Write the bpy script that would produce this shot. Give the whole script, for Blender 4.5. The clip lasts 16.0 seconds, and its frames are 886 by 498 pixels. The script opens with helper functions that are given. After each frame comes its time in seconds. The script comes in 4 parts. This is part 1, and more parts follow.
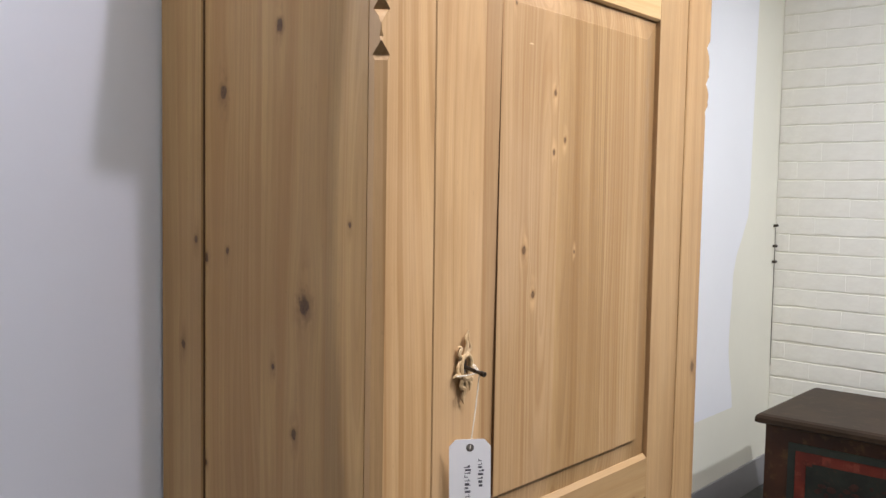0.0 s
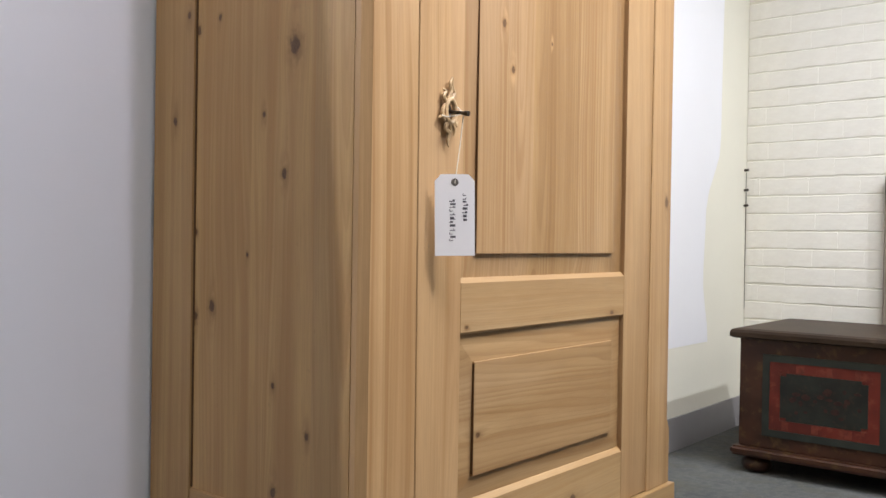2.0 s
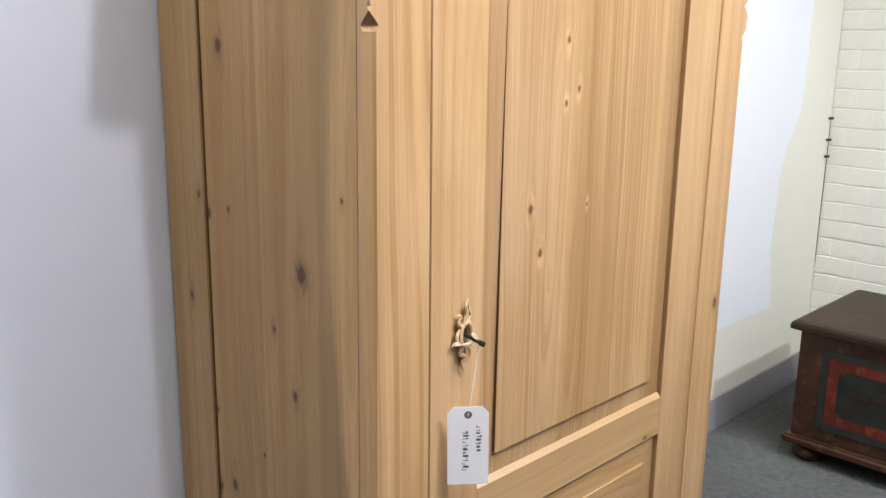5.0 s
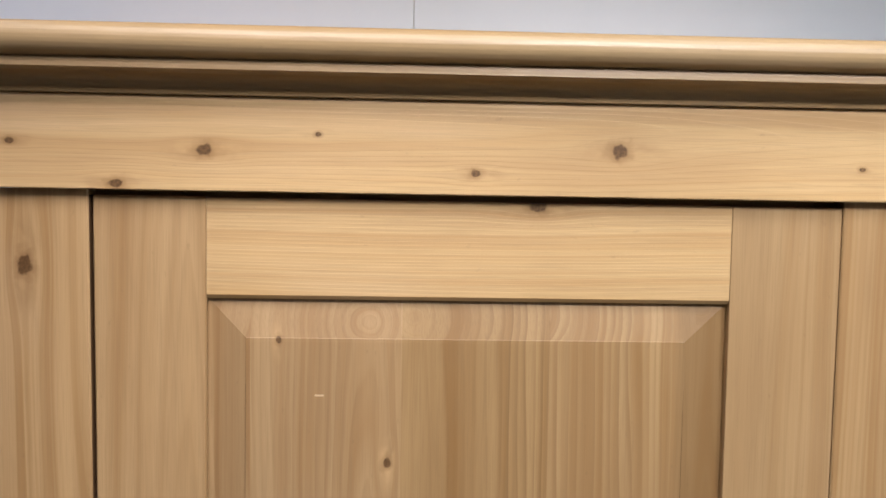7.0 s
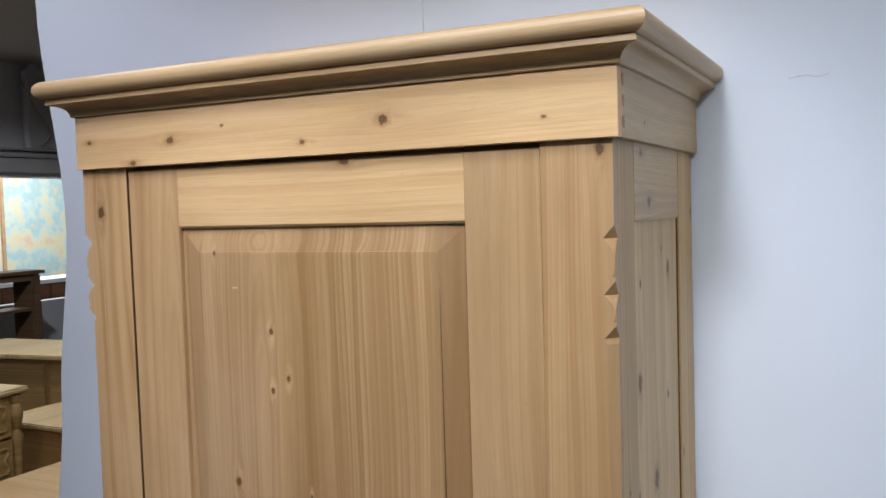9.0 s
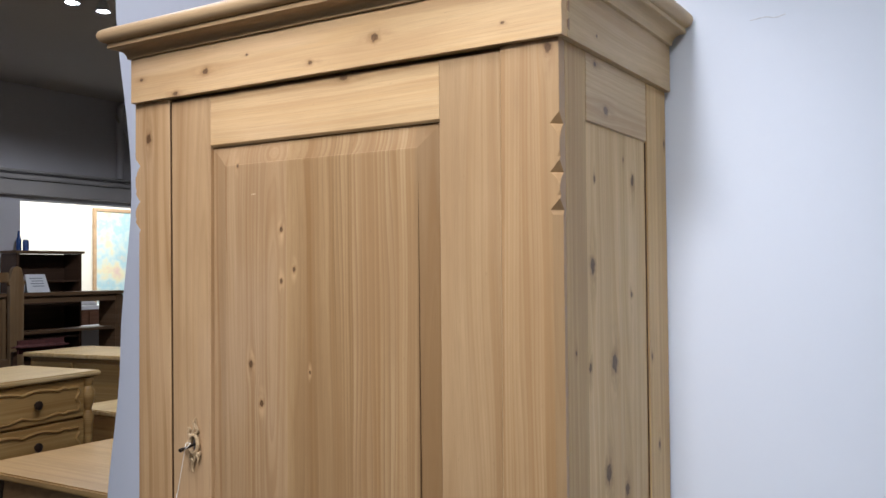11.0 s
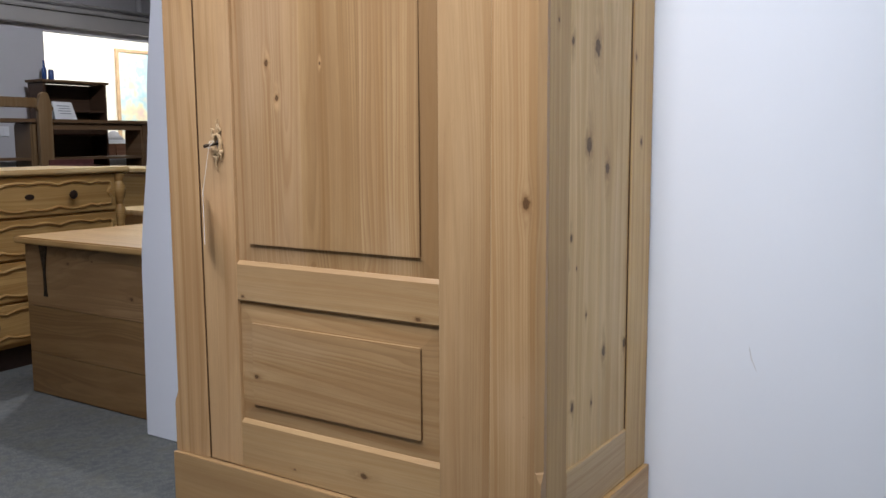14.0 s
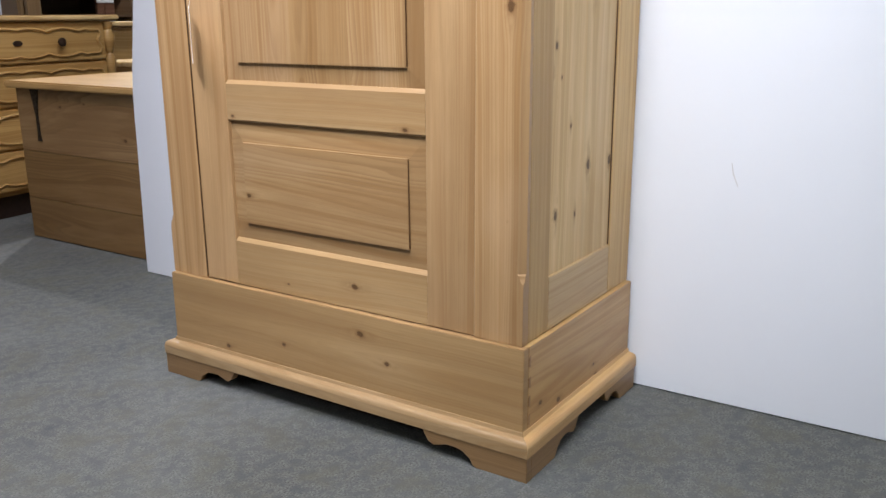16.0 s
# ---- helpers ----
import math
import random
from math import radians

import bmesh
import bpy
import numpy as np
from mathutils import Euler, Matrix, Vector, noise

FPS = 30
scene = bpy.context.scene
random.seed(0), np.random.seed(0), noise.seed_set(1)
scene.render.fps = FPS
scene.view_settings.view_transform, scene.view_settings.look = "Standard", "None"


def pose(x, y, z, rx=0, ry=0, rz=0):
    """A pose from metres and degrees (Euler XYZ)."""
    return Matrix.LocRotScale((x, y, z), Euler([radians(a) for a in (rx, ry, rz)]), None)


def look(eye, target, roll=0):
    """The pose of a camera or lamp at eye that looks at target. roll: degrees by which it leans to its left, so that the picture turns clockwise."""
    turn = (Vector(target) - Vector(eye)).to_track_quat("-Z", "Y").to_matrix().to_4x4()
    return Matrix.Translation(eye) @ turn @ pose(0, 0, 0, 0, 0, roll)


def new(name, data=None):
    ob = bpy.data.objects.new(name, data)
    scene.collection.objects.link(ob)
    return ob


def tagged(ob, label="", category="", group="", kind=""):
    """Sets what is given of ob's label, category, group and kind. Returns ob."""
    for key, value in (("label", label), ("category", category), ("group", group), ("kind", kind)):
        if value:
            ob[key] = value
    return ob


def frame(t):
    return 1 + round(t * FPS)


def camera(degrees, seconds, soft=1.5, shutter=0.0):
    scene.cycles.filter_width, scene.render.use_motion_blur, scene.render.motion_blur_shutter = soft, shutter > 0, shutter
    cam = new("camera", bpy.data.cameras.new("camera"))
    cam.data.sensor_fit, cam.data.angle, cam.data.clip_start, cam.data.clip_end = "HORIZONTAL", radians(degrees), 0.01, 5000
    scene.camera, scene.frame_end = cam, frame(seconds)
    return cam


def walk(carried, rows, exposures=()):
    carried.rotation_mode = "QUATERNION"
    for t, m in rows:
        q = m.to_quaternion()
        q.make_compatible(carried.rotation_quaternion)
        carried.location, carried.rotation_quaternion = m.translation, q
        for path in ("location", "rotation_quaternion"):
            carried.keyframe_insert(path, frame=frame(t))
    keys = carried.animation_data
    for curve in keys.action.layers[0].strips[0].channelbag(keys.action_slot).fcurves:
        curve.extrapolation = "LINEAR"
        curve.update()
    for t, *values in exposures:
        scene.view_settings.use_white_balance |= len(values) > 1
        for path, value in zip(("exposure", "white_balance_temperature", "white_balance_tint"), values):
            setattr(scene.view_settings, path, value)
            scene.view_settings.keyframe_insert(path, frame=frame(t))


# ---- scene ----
cam = camera(53.4, 16.0)
PATH = [
    (0, (0.875, -1.4, 1.341), (-0.434, 0.107, 1.211), 1.0),
    (0.5, (0.885, -1.409, 1.203), (-0.395, 0.12, 1.054), 1.5),
    (1, (0.884, -1.437, 1.051), (-0.384, 0.106, 0.959), 1.1),
    (1.5, (0.903, -1.466, 0.941), (-0.368, 0.079, 0.923), -0.1),
    (2, (0.92, -1.462, 0.853), (-0.352, 0.081, 0.834), 0.9),
    (2.5, (0.933, -1.466, 0.755), (-0.347, 0.07, 0.709), 1.7),
    (3, (0.935, -1.462, 0.649), (-0.346, 0.068, 0.513), 2.0),
    (3.2, (0.931, -1.455, 0.617), (-0.337, 0.077, 0.403), 2.2),
    (3.6, (0.918, -1.428, 0.578), (-0.350, 0.100, 0.190), 1.9),
    (5.3, (0.895, -1.226, 1.675), (-0.534, 0.1, 1.229), 0.7),
    (5.5, (0.895, -1.16, 1.728), (-0.602, 0.102, 1.32), 0.9),
    (6, (0.943, -0.868, 1.786), (-0.803, 0.076, 1.542), 0.5),
    (6.5, (1.002, -0.443, 1.814), (-0.928, 0.035, 1.595), -0.7),
    (7, (0.96, -0.074, 1.817), (-1.034, 0.006, 1.692), 1.0),
    (7.5, (0.916, 0.27, 1.796), (-1.023, -0.212, 1.723), 0.8),
    (8, (0.969, 0.519, 1.819), (-0.872, -0.247, 1.666), -0.7),
    (8.2, (1.036, 0.603, 1.807), (-0.788, -0.198, 1.637), -1.6),
    (10.3, (1.289, 1.021, 1.558), (-0.418, -0.02, 1.62), -0.3),
    (10.5, (1.295, 1.026, 1.527), (-0.413, -0.011, 1.597), -0.7),
    (11, (1.325, 1.118, 1.431), (-0.372, 0.06, 1.481), -0.5),
    (11.5, (1.358, 1.178, 1.355), (-0.326, 0.099, 1.329), -0.3),
    (12, (1.372, 1.204, 1.277), (-0.303, 0.116, 1.167), -0.5),
    (12.5, (1.387, 1.222, 1.209), (-0.276, 0.123, 1.049), -0.3),
    (13, (1.412, 1.242, 1.149), (-0.245, 0.14, 0.95), -1.1),
    (13.5, (1.436, 1.252, 1.1), (-0.226, 0.163, 0.872), -0.9),
    (14, (1.452, 1.259, 1.066), (-0.203, 0.163, 0.825), -0.3),
    (14.5, (1.466, 1.267, 1.029), (-0.19, 0.174, 0.777), -0.0),
    (15, (1.48, 1.275, 0.992), (-0.176, 0.197, 0.687), 0.3),
    (15.5, (1.492, 1.284, 0.952), (-0.144, 0.204, 0.552), 0.3),
    (16, (1.486, 1.312, 0.938), (-0.125, 0.245, 0.422), -0.4),
]
EXPOSURE = [(0, 0.16, 6400, 10), (0.5, 0.32, 6400, 10), (1.0, 0.40, 6450, 10), (2.0, 0.40, 6500, 10), (2.6, 0.42, 6550, 10), (3.2, 0.78, 6650, 10), (5.3, 0.28, 6250, 9), (6.0, -0.30, 6450, 10), (6.5, -0.40, 6450, 10), (7.0, -0.48, 6450, 9), (7.5, -0.56, 6250, 7), (8.2, -0.58, 5900, 6), (10.3, -0.36, 5850, 10),
            (11.0, -0.34, 5900, 10), (12.0, -0.28, 5950, 10), (12.5, -0.24, 6000, 10), (13.0, -0.06, 6000, 10), (13.5, -0.10, 6050, 10), (14.5, -0.12, 6050, 10), (16, 0.42, 6250, 10)]
walk(cam, [(t, look(eye, target, roll)) for t, eye, target, roll in PATH], EXPOSURE)

# ---- world and lamps ----
world = bpy.data.worlds.new("shop_world")
world.use_nodes = True
world.node_tree.nodes["Background"].inputs[0].default_value = (0.55, 0.62, 0.75, 1)
world.node_tree.nodes["Background"].inputs[1].default_value = 0.25
scene.world = world
CEIL = 3.2


def spot(name, eye, target, watts, colour, half=60, blend=0.35, size=0.035):
    """A ceiling spot lamp."""
    lamp = bpy.data.lights.new(name, "SPOT")
    lamp.energy, lamp.color, lamp.spot_size, lamp.spot_blend, lamp.shadow_soft_size = watts, colour, radians(2 * half), blend, size
    ob = new(name, lamp)
    ob.matrix_world = look(eye, target)
    return ob


LILAC, PALE, NEUTRAL = (0.93, 0.86, 1.0), (0.90, 0.93, 1.0), (0.97, 0.96, 1.0)
# Only the fifth lamp is seen; the others are added out of view.
SEEN_AND_ADDED_SPOTS = [((1.18, -0.44, 3.02), (0.0, -0.95, 1.45), 58, LILAC, 38, 0.60),
         ((1.65, 0.50, 3.02), (0.0, 0.16, 1.60), 235, NEUTRAL, 25, 0.85),
         ((1.9, 1.60, 3.02), (-0.45, 1.55, 0.15), 165, PALE, 46, 0.8),
         ((1.2, 1.10, 3.02), (0.1, 2.72, 1.25), 95, NEUTRAL, 38, 0.45),
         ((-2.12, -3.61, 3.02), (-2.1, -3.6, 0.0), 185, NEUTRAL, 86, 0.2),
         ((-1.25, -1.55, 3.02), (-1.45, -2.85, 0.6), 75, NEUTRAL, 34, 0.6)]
for eye, target, watts, colour, half, blend in SEEN_AND_ADDED_SPOTS:
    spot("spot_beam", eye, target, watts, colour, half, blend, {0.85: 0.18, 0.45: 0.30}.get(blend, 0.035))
# soft area fills added under the unseen ceiling; no lighting panels are built
for eye, target, long, watts in (((0.86, 0.10, 3.12), (0.75, 0.0, 0.0), 2.2, 32), ((4.2, -1.6, 3.12), (2.6, -1.6, 0.0), 6.0, 24), ((-0.15, -1.36, 3.12), (-0.15, -1.36, 0.0), 0.5, 9.5)):
    fill_light = bpy.data.lights.new("added_fill_light", "AREA")
    fill_light.shape, fill_light.size, fill_light.size_y, fill_light.energy, fill_light.color = "RECTANGLE", 0.6, long, watts, NEUTRAL
    fill_light.spread = radians(128)
    fill_ob = new("added_fill_light", fill_light)
    fill_ob.matrix_world = pose(eye[0], eye[1], eye[2], 0, math.degrees(math.atan2(eye[0] - target[0], eye[2])), 0)
glow = bpy.data.lights.new("next_room_light", "AREA")
glow.shape, glow.size, glow.size_y, glow.energy, glow.color = "RECTANGLE", 2.4, 0.9, 120, (1.0, 0.97, 0.90)
glow_ob = new("next_room_light", glow)
glow_ob.matrix_world = look((-5.2, -7.3, 2.95), (-5.2, -7.5, 0))


# ---- node helpers ----
class Tree:
    """Short calls for building a node material."""

    def __init__(self, name, rough=0.6, metal=0.0, spec=0.5):
        self.mat = bpy.data.materials.new(name)
        self.mat.use_nodes = True
        self.nt = self.mat.node_tree
        self.bsdf = self.nt.nodes["Principled BSDF"]
        self.bsdf.inputs["Roughness"].default_value = rough
        self.bsdf.inputs["Metallic"].default_value = metal
        self.bsdf.inputs["Specular IOR Level"].default_value = spec

    def put(self, socket, value):
        if hasattr(value, "is_output"):
            self.nt.links.new(value, socket)
        else:
            socket.default_value = value

    def m(self, op, a, b=0.0, c=None, clamp=False):
        n = self.nt.nodes.new("ShaderNodeMath")
        n.operation, n.use_clamp = op, clamp
        self.put(n.inputs[0], a)
        self.put(n.inputs[1], b)
        if c is not None:
            self.put(n.inputs[2], c)
        return n.outputs[0]

    def xyz(self, x, y, z):
        n = self.nt.nodes.new("ShaderNodeCombineXYZ")
        for s, v in zip(n.inputs, (x, y, z)):
            self.put(s, v)
        return n.outputs[0]

    def split(self, vec):
        n = self.nt.nodes.new("ShaderNodeSeparateXYZ")
        self.put(n.inputs[0], vec)
        return n.outputs[0], n.outputs[1], n.outputs[2]

    def place(self):
        return self.nt.nodes.new("ShaderNodeTexCoord").outputs["Object"]

    def chance(self):
        return self.nt.nodes.new("ShaderNodeObjectInfo").outputs["Random"]

    def noise(self, vec, scale=1.0, detail=2.0, rough=0.5):
        n = self.nt.nodes.new("ShaderNodeTexNoise")
        self.put(n.inputs["Vector"], vec)
        n.inputs["Scale"].default_value, n.inputs["Detail"].default_value, n.inputs["Roughness"].default_value = scale, detail, rough
        return n.outputs[0]

    def ramp(self, fac, stops):
        n = self.nt.nodes.new("ShaderNodeValToRGB")
        e = n.color_ramp.elements
        while len(e) < len(stops):
            e.new(0.5)
        for k, (p, c) in zip(e, stops):
            k.position = p
            k.color = (*c, 1) if len(c) == 3 else c
        self.put(n.inputs[0], fac)
        return n.outputs[0]

    def steps(self, fac, colours):
        """Even bands of constant colour."""
        out = self.ramp(fac, [(i / len(colours), c) for i, c in enumerate(colours)])
        out.node.color_ramp.interpolation = "CONSTANT"
        return out

    def mix(self, fac, a, b, how="MIX"):
        n = self.nt.nodes.new("ShaderNodeMix")
        n.data_type, n.blend_type = "RGBA", how
        self.put(n.inputs[0], fac)
        self.put(n.inputs[6], (*a, 1) if isinstance(a, tuple) else a)
        self.put(n.inputs[7], (*b, 1) if isinstance(b, tuple) else b)
        return n.outputs[2]

    def remap(self, v, a, b, c=0.0, d=1.0, smooth=True):
        n = self.nt.nodes.new("ShaderNodeMapRange")
        n.interpolation_type = "SMOOTHSTEP" if smooth else "LINEAR"
        for s, x in zip(n.inputs, (v, a, b, c, d)):
            self.put(s, x)
        return n.outputs[0]

    def bump(self, height, strength=0.3, distance=0.001):
        n = self.nt.nodes.new("ShaderNodeBump")
        n.inputs["Strength"].default_value, n.inputs["Distance"].default_value = strength, distance
        self.put(n.inputs["Height"], height)
        self.nt.links.new(n.outputs[0], self.bsdf.inputs["Normal"])

    def done(self, colour, rough=None):
        self.put(self.bsdf.inputs["Base Color"], colour if not isinstance(colour, tuple) else (*colour, 1))
        if rough is not None:
            self.put(self.bsdf.inputs["Roughness"], rough)
        return self.mat


def pine(name, axis="z", face="x", knots=(), early=(0.51, 0.318, 0.132), late=(0.275, 0.138, 0.045), ring=0.0052, planks=0.0, seed=0.0,
         contrast=1.0, rough=0.37, lo=0.0, wide=0.12, pitch=20.0, reach=0.62, small=1.0, heart=None, knot=(0.078, 0.034, 0.011), star=0.0, shift=0.0, wild=1.0, warm=0.50, tones=(), weights=(), slope=0.0, spec=0.50):
    """Stripped pine: growth rings that flow round the knots, fibres, tone. knots: (across or along x/y, height, radius in mm) on the face."""
    t = Tree(name, rough, 0, spec)
    early, late = (early[0], early[1], early[2] * 1.0), (late[0], late[1] * 0.96, late[2] * 0.88)
    X, Y, Z = t.split(t.place())
    axes = {"x": X, "y": Y, "z": Z}
    first = "y" if face == "x" else "x"
    v = axes[axis]
    u_name = first if axis == "z" else "z"
    if face == "z":
        u_name = "y" if axis == "x" else "x"
    u, w = axes[u_name], axes[face]
    rnd = t.m("MULTIPLY", t.chance(), 23.7)
    rnd = t.m("ADD", rnd, seed)
    flow, dark, halo, rag, pith = u, None, None, None, None
    for a, b, r in knots:
        ku, kv = (a, b) if axis == "z" else (b, a)
        r = r * 0.001 * small
        du = t.m("SUBTRACT", u, ku)
        dv = t.m("SUBTRACT", v, kv)
        du2 = t.m("MULTIPLY", du, du)
        rag = rag or t.m("ADD", t.m("MULTIPLY", t.noise(t.xyz(t.m("MULTIPLY", u, 95.0), t.m("MULTIPLY", v, 95.0), w), 1.0, 3.0), 1.3), 0.35)
        d = t.m("DIVIDE", t.m("SQRT", t.m("ADD", du2, t.m("MULTIPLY", t.m("MULTIPLY", dv, dv), 0.50))), r)
        far_d = t.m("DIVIDE", t.m("SQRT", t.m("ADD", du2, t.m("MULTIPLY", t.m("MULTIPLY", dv, dv), 0.10))), r)
        e = t.m("EXPONENT", t.m("MULTIPLY", t.m("MULTIPLY", far_d, far_d), -0.26))
        flow = t.m("SUBTRACT", flow, t.m("MULTIPLY", du, e))
        k = t.remap(t.m("MULTIPLY", d, rag), 0.95, 0.58)
        c = t.remap(t.m("MULTIPLY", d, rag), 1.85, 0.60)
        h = t.remap(far_d, 2.6, 0.4)
        dark = k if dark is None else t.m("MAXIMUM", dark, k)
        halo = h if halo is None else t.m("MAXIMUM", halo, h)
        pith = c if pith is None else t.m("MAXIMUM", pith, c)
    off = rnd
    tone_p = None
    if planks:
        lo, wide, pitch = lo - shift, planks, planks
    cell = t.m("FLOOR", t.m("DIVIDE", t.m("SUBTRACT", u, lo), pitch))
    start = t.m("ADD", t.m("MULTIPLY", cell, pitch), lo + wide / 2)
    if planks:
        wn = t.nt.nodes.new("ShaderNodeTexWhiteNoise")
        wn.noise_dimensions = "1D"
        t.put(wn.inputs["W"], t.m("ADD", cell, seed + 3.3))
        tone_p = wn.outputs[0]
        off = t.m("ADD", rnd, t.m("MULTIPLY", tone_p, 17.0))
    sway = t.noise(t.xyz(t.m("MULTIPLY", flow, 3.0), t.m("MULTIPLY", v, 0.9), off), 1.0, 1.0)
    deep = t.noise(t.xyz(t.m("MULTIPLY", v, 1.1), off, 3.7), 1.0, 0.0)
    side = t.m("MULTIPLY", t.m("SINE", t.m("MULTIPLY", off, 2.1)), reach * wide)
    uu = t.m("ADD", t.m("SUBTRACT", t.m("SUBTRACT", flow, start), side), t.m("MULTIPLY", t.m("SUBTRACT", sway, 0.5), 0.045 * wild))
    dd = t.m("ADD", t.m("MULTIPLY", deep, 0.085 * wild), -0.012 * wild)
    if slope:
        dd = t.m("ADD", dd, t.m("MULTIPLY", t.m("ADD", w, 0.004), slope))
    r = t.m("SQRT", t.m("ADD", t.m("MULTIPLY", uu, uu), t.m("MULTIPLY", dd, dd)))
    wob = t.noise(t.xyz(t.m("MULTIPLY", u, 46.0), t.m("MULTIPLY", v, 2.2), off), 1.0, 2.0)
    slow = t.noise(t.xyz(t.m("MULTIPLY", flow, 11.0), t.m("MULTIPLY", v, 0.75), t.m("ADD", off, 2.0)), 1.0, 2.0)
    phase = t.m("ADD", t.m("ADD", t.m("DIVIDE", r, ring), t.m("MULTIPLY", wob, 0.7)), t.m("MULTIPLY", slow, 7.0))
    fr = t.m("FRACT", phase)
    line = t.m("MULTIPLY", t.remap(fr, 0.20, 0.90), t.remap(fr, 1.0, 0.90))
    strength = t.remap(t.noise(t.xyz(t.m("MULTIPLY", flow, 9.0), t.m("MULTIPLY", v, 0.5), t.m("ADD", off, 5.0)), 1.0, 2.0), 0.36, 0.68, 0.05, 1.0)
    fibre = t.noise(t.xyz(t.m("MULTIPLY", u, 700.0), t.m("MULTIPLY", v, 16.0), t.m("MULTIPLY", w, 700.0)), 1.0, 3.0)
    cloud = t.noise(t.xyz(t.m("MULTIPLY", u, 7.0), t.m("MULTIPLY", v, 2.2), t.m("ADD", rnd, 9.0)), 1.0, 3.0)
    if weights:
        strength = t.m("MULTIPLY", strength, t.steps(t.m("DIVIDE", t.m("SUBTRACT", u, lo), planks * len(weights)), [(k, k, k) for k in weights]))
    colour = t.mix(t.m("MULTIPLY", t.m("MULTIPLY", line, strength), 0.58 * contrast), early, late)
    rough_ring = t.noise(t.xyz(t.m("MULTIPLY", phase, 0.42), off, t.m("MULTIPLY", v, 0.2)), 1.0, 3.0, 0.6)
    deep_tone = (late[0] * 0.55 + early[0] * 0.42, late[1] * 0.55 + early[1] * 0.36, late[2] * 0.6 + early[2] * 0.26)
    colour = t.mix(t.m("MULTIPLY", t.remap(rough_ring, 0.46, 0.64), 0.80 * min(1.0, contrast + 0.2)), colour, deep_tone)
    colour = t.mix(t.m("MULTIPLY", t.remap(rough_ring, 0.47, 0.32), 0.50), colour, (min(1.0, early[0] * 1.18), early[1] * 1.22, early[2] * 1.28))
    streak = t.noise(t.xyz(t.m("MULTIPLY", flow, 36.0), t.m("MULTIPLY", v, 0.8), t.m("ADD", off, 11.0)), 1.0, 3.0, 0.6)
    colour = t.mix(t.m("MULTIPLY", t.remap(streak, 0.50, 0.74), 0.42), colour, (early[0] * 0.74, early[1] * 0.62, early[2] * 0.50))
    colour = t.mix(t.m("MULTIPLY", t.remap(streak, 0.48, 0.28), 0.30), colour, (min(1.0, early[0] * 1.14), early[1] * 1.18, early[2] * 1.24))
    colour = t.mix(t.m("MULTIPLY", t.remap(fibre, 0.42, 0.70), 0.30), colour, tuple(c * 0.62 for c in early))
    colour = t.mix(t.m("MULTIPLY", t.remap(cloud, 0.44, 0.74), 0.46), colour, (early[0] * 0.70, early[1] * 0.63, early[2] * 0.58))
    colour = t.mix(t.m("MULTIPLY", t.remap(cloud, 0.5, 0.26), 0.34), colour, (early[0] * 1.16, early[1] * 1.24, early[2] * 1.50))
    band = t.noise(t.xyz(t.m("MULTIPLY", flow, 24.0), t.m("MULTIPLY", v, 0.45), t.m("ADD", off, 7.0)), 1.0, 3.0, 0.55)
    colour = t.mix(t.m("MULTIPLY", t.remap(band, 0.45, 0.72), 0.40), colour, (early[0] * 0.70, early[1] * 0.62, early[2] * 0.55))
    colour = t.mix(t.m("MULTIPLY", t.remap(band, 0.50, 0.28), 0.30), colour, tuple(min(1.0, c * 1.16) for c in early))
    speck = t.noise(t.xyz(t.m("MULTIPLY", u, 130.0), t.m("MULTIPLY", v, 60.0), rnd), 1.0, 2.0)
    colour = t.mix(t.m("MULTIPLY", t.remap(speck, 0.69, 0.80), 0.22), colour, tuple(c * 0.45 for c in early))
    val = t.m("ADD", t.m("MULTIPLY", t.chance(), 0.18), 0.91)
    if tones:
        share = t.m("DIVIDE", t.m("SUBTRACT", u, lo), planks * len(tones))
        colour = t.mix(1.0, colour, t.steps(share, tones), "MULTIPLY")
    elif tone_p is not None:
        val = t.m("MULTIPLY", val, t.m("ADD", t.m("MULTIPLY", tone_p, 0.30), 0.84))
    colour = t.mix(1.0, colour, t.xyz(val, val, val), "MULTIPLY")
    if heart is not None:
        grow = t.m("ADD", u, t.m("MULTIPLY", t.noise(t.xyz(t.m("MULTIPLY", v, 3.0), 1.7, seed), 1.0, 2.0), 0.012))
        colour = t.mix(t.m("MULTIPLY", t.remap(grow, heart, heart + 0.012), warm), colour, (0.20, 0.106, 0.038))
    if dark is not None:
        spots = t.noise(t.xyz(t.m("MULTIPLY", u, 300.0), t.m("MULTIPLY", v, 300.0), w), 1.0, 2.0)
        glowing = t.m("MULTIPLY", halo, t.remap(t.noise(t.xyz(t.m("MULTIPLY", u, 70.0), t.m("MULTIPLY", v, 30.0), w), 1.0, 2.0), 0.35, 0.62))
        if star:
            colour = t.mix(t.m("MULTIPLY", glowing, star), colour, tuple(min(1.0, c * 1.45) for c in early))
        else:
            colour = t.mix(t.m("MULTIPLY", glowing, 0.50), colour, (early[0] * 0.56, early[1] * 0.47, early[2] * 0.40))
        colour = t.mix(t.m("MULTIPLY", pith, 0.50), colour, (early[0] * 0.44, early[1] * 0.34, early[2] * 0.24))
        colour = t.mix(t.m("MULTIPLY", dark, t.remap(spots, 0.3, 0.75, 0.92, 0.66)), colour, knot)
    t.bump(t.m("ADD", t.m("MULTIPLY", line, 0.5), t.m("MULTIPLY", fibre, 0.5)), 0.22, 0.0006)
    return t.done(colour, t.m("ADD", t.m("MULTIPLY", fibre, 0.16), rough - 0.06))


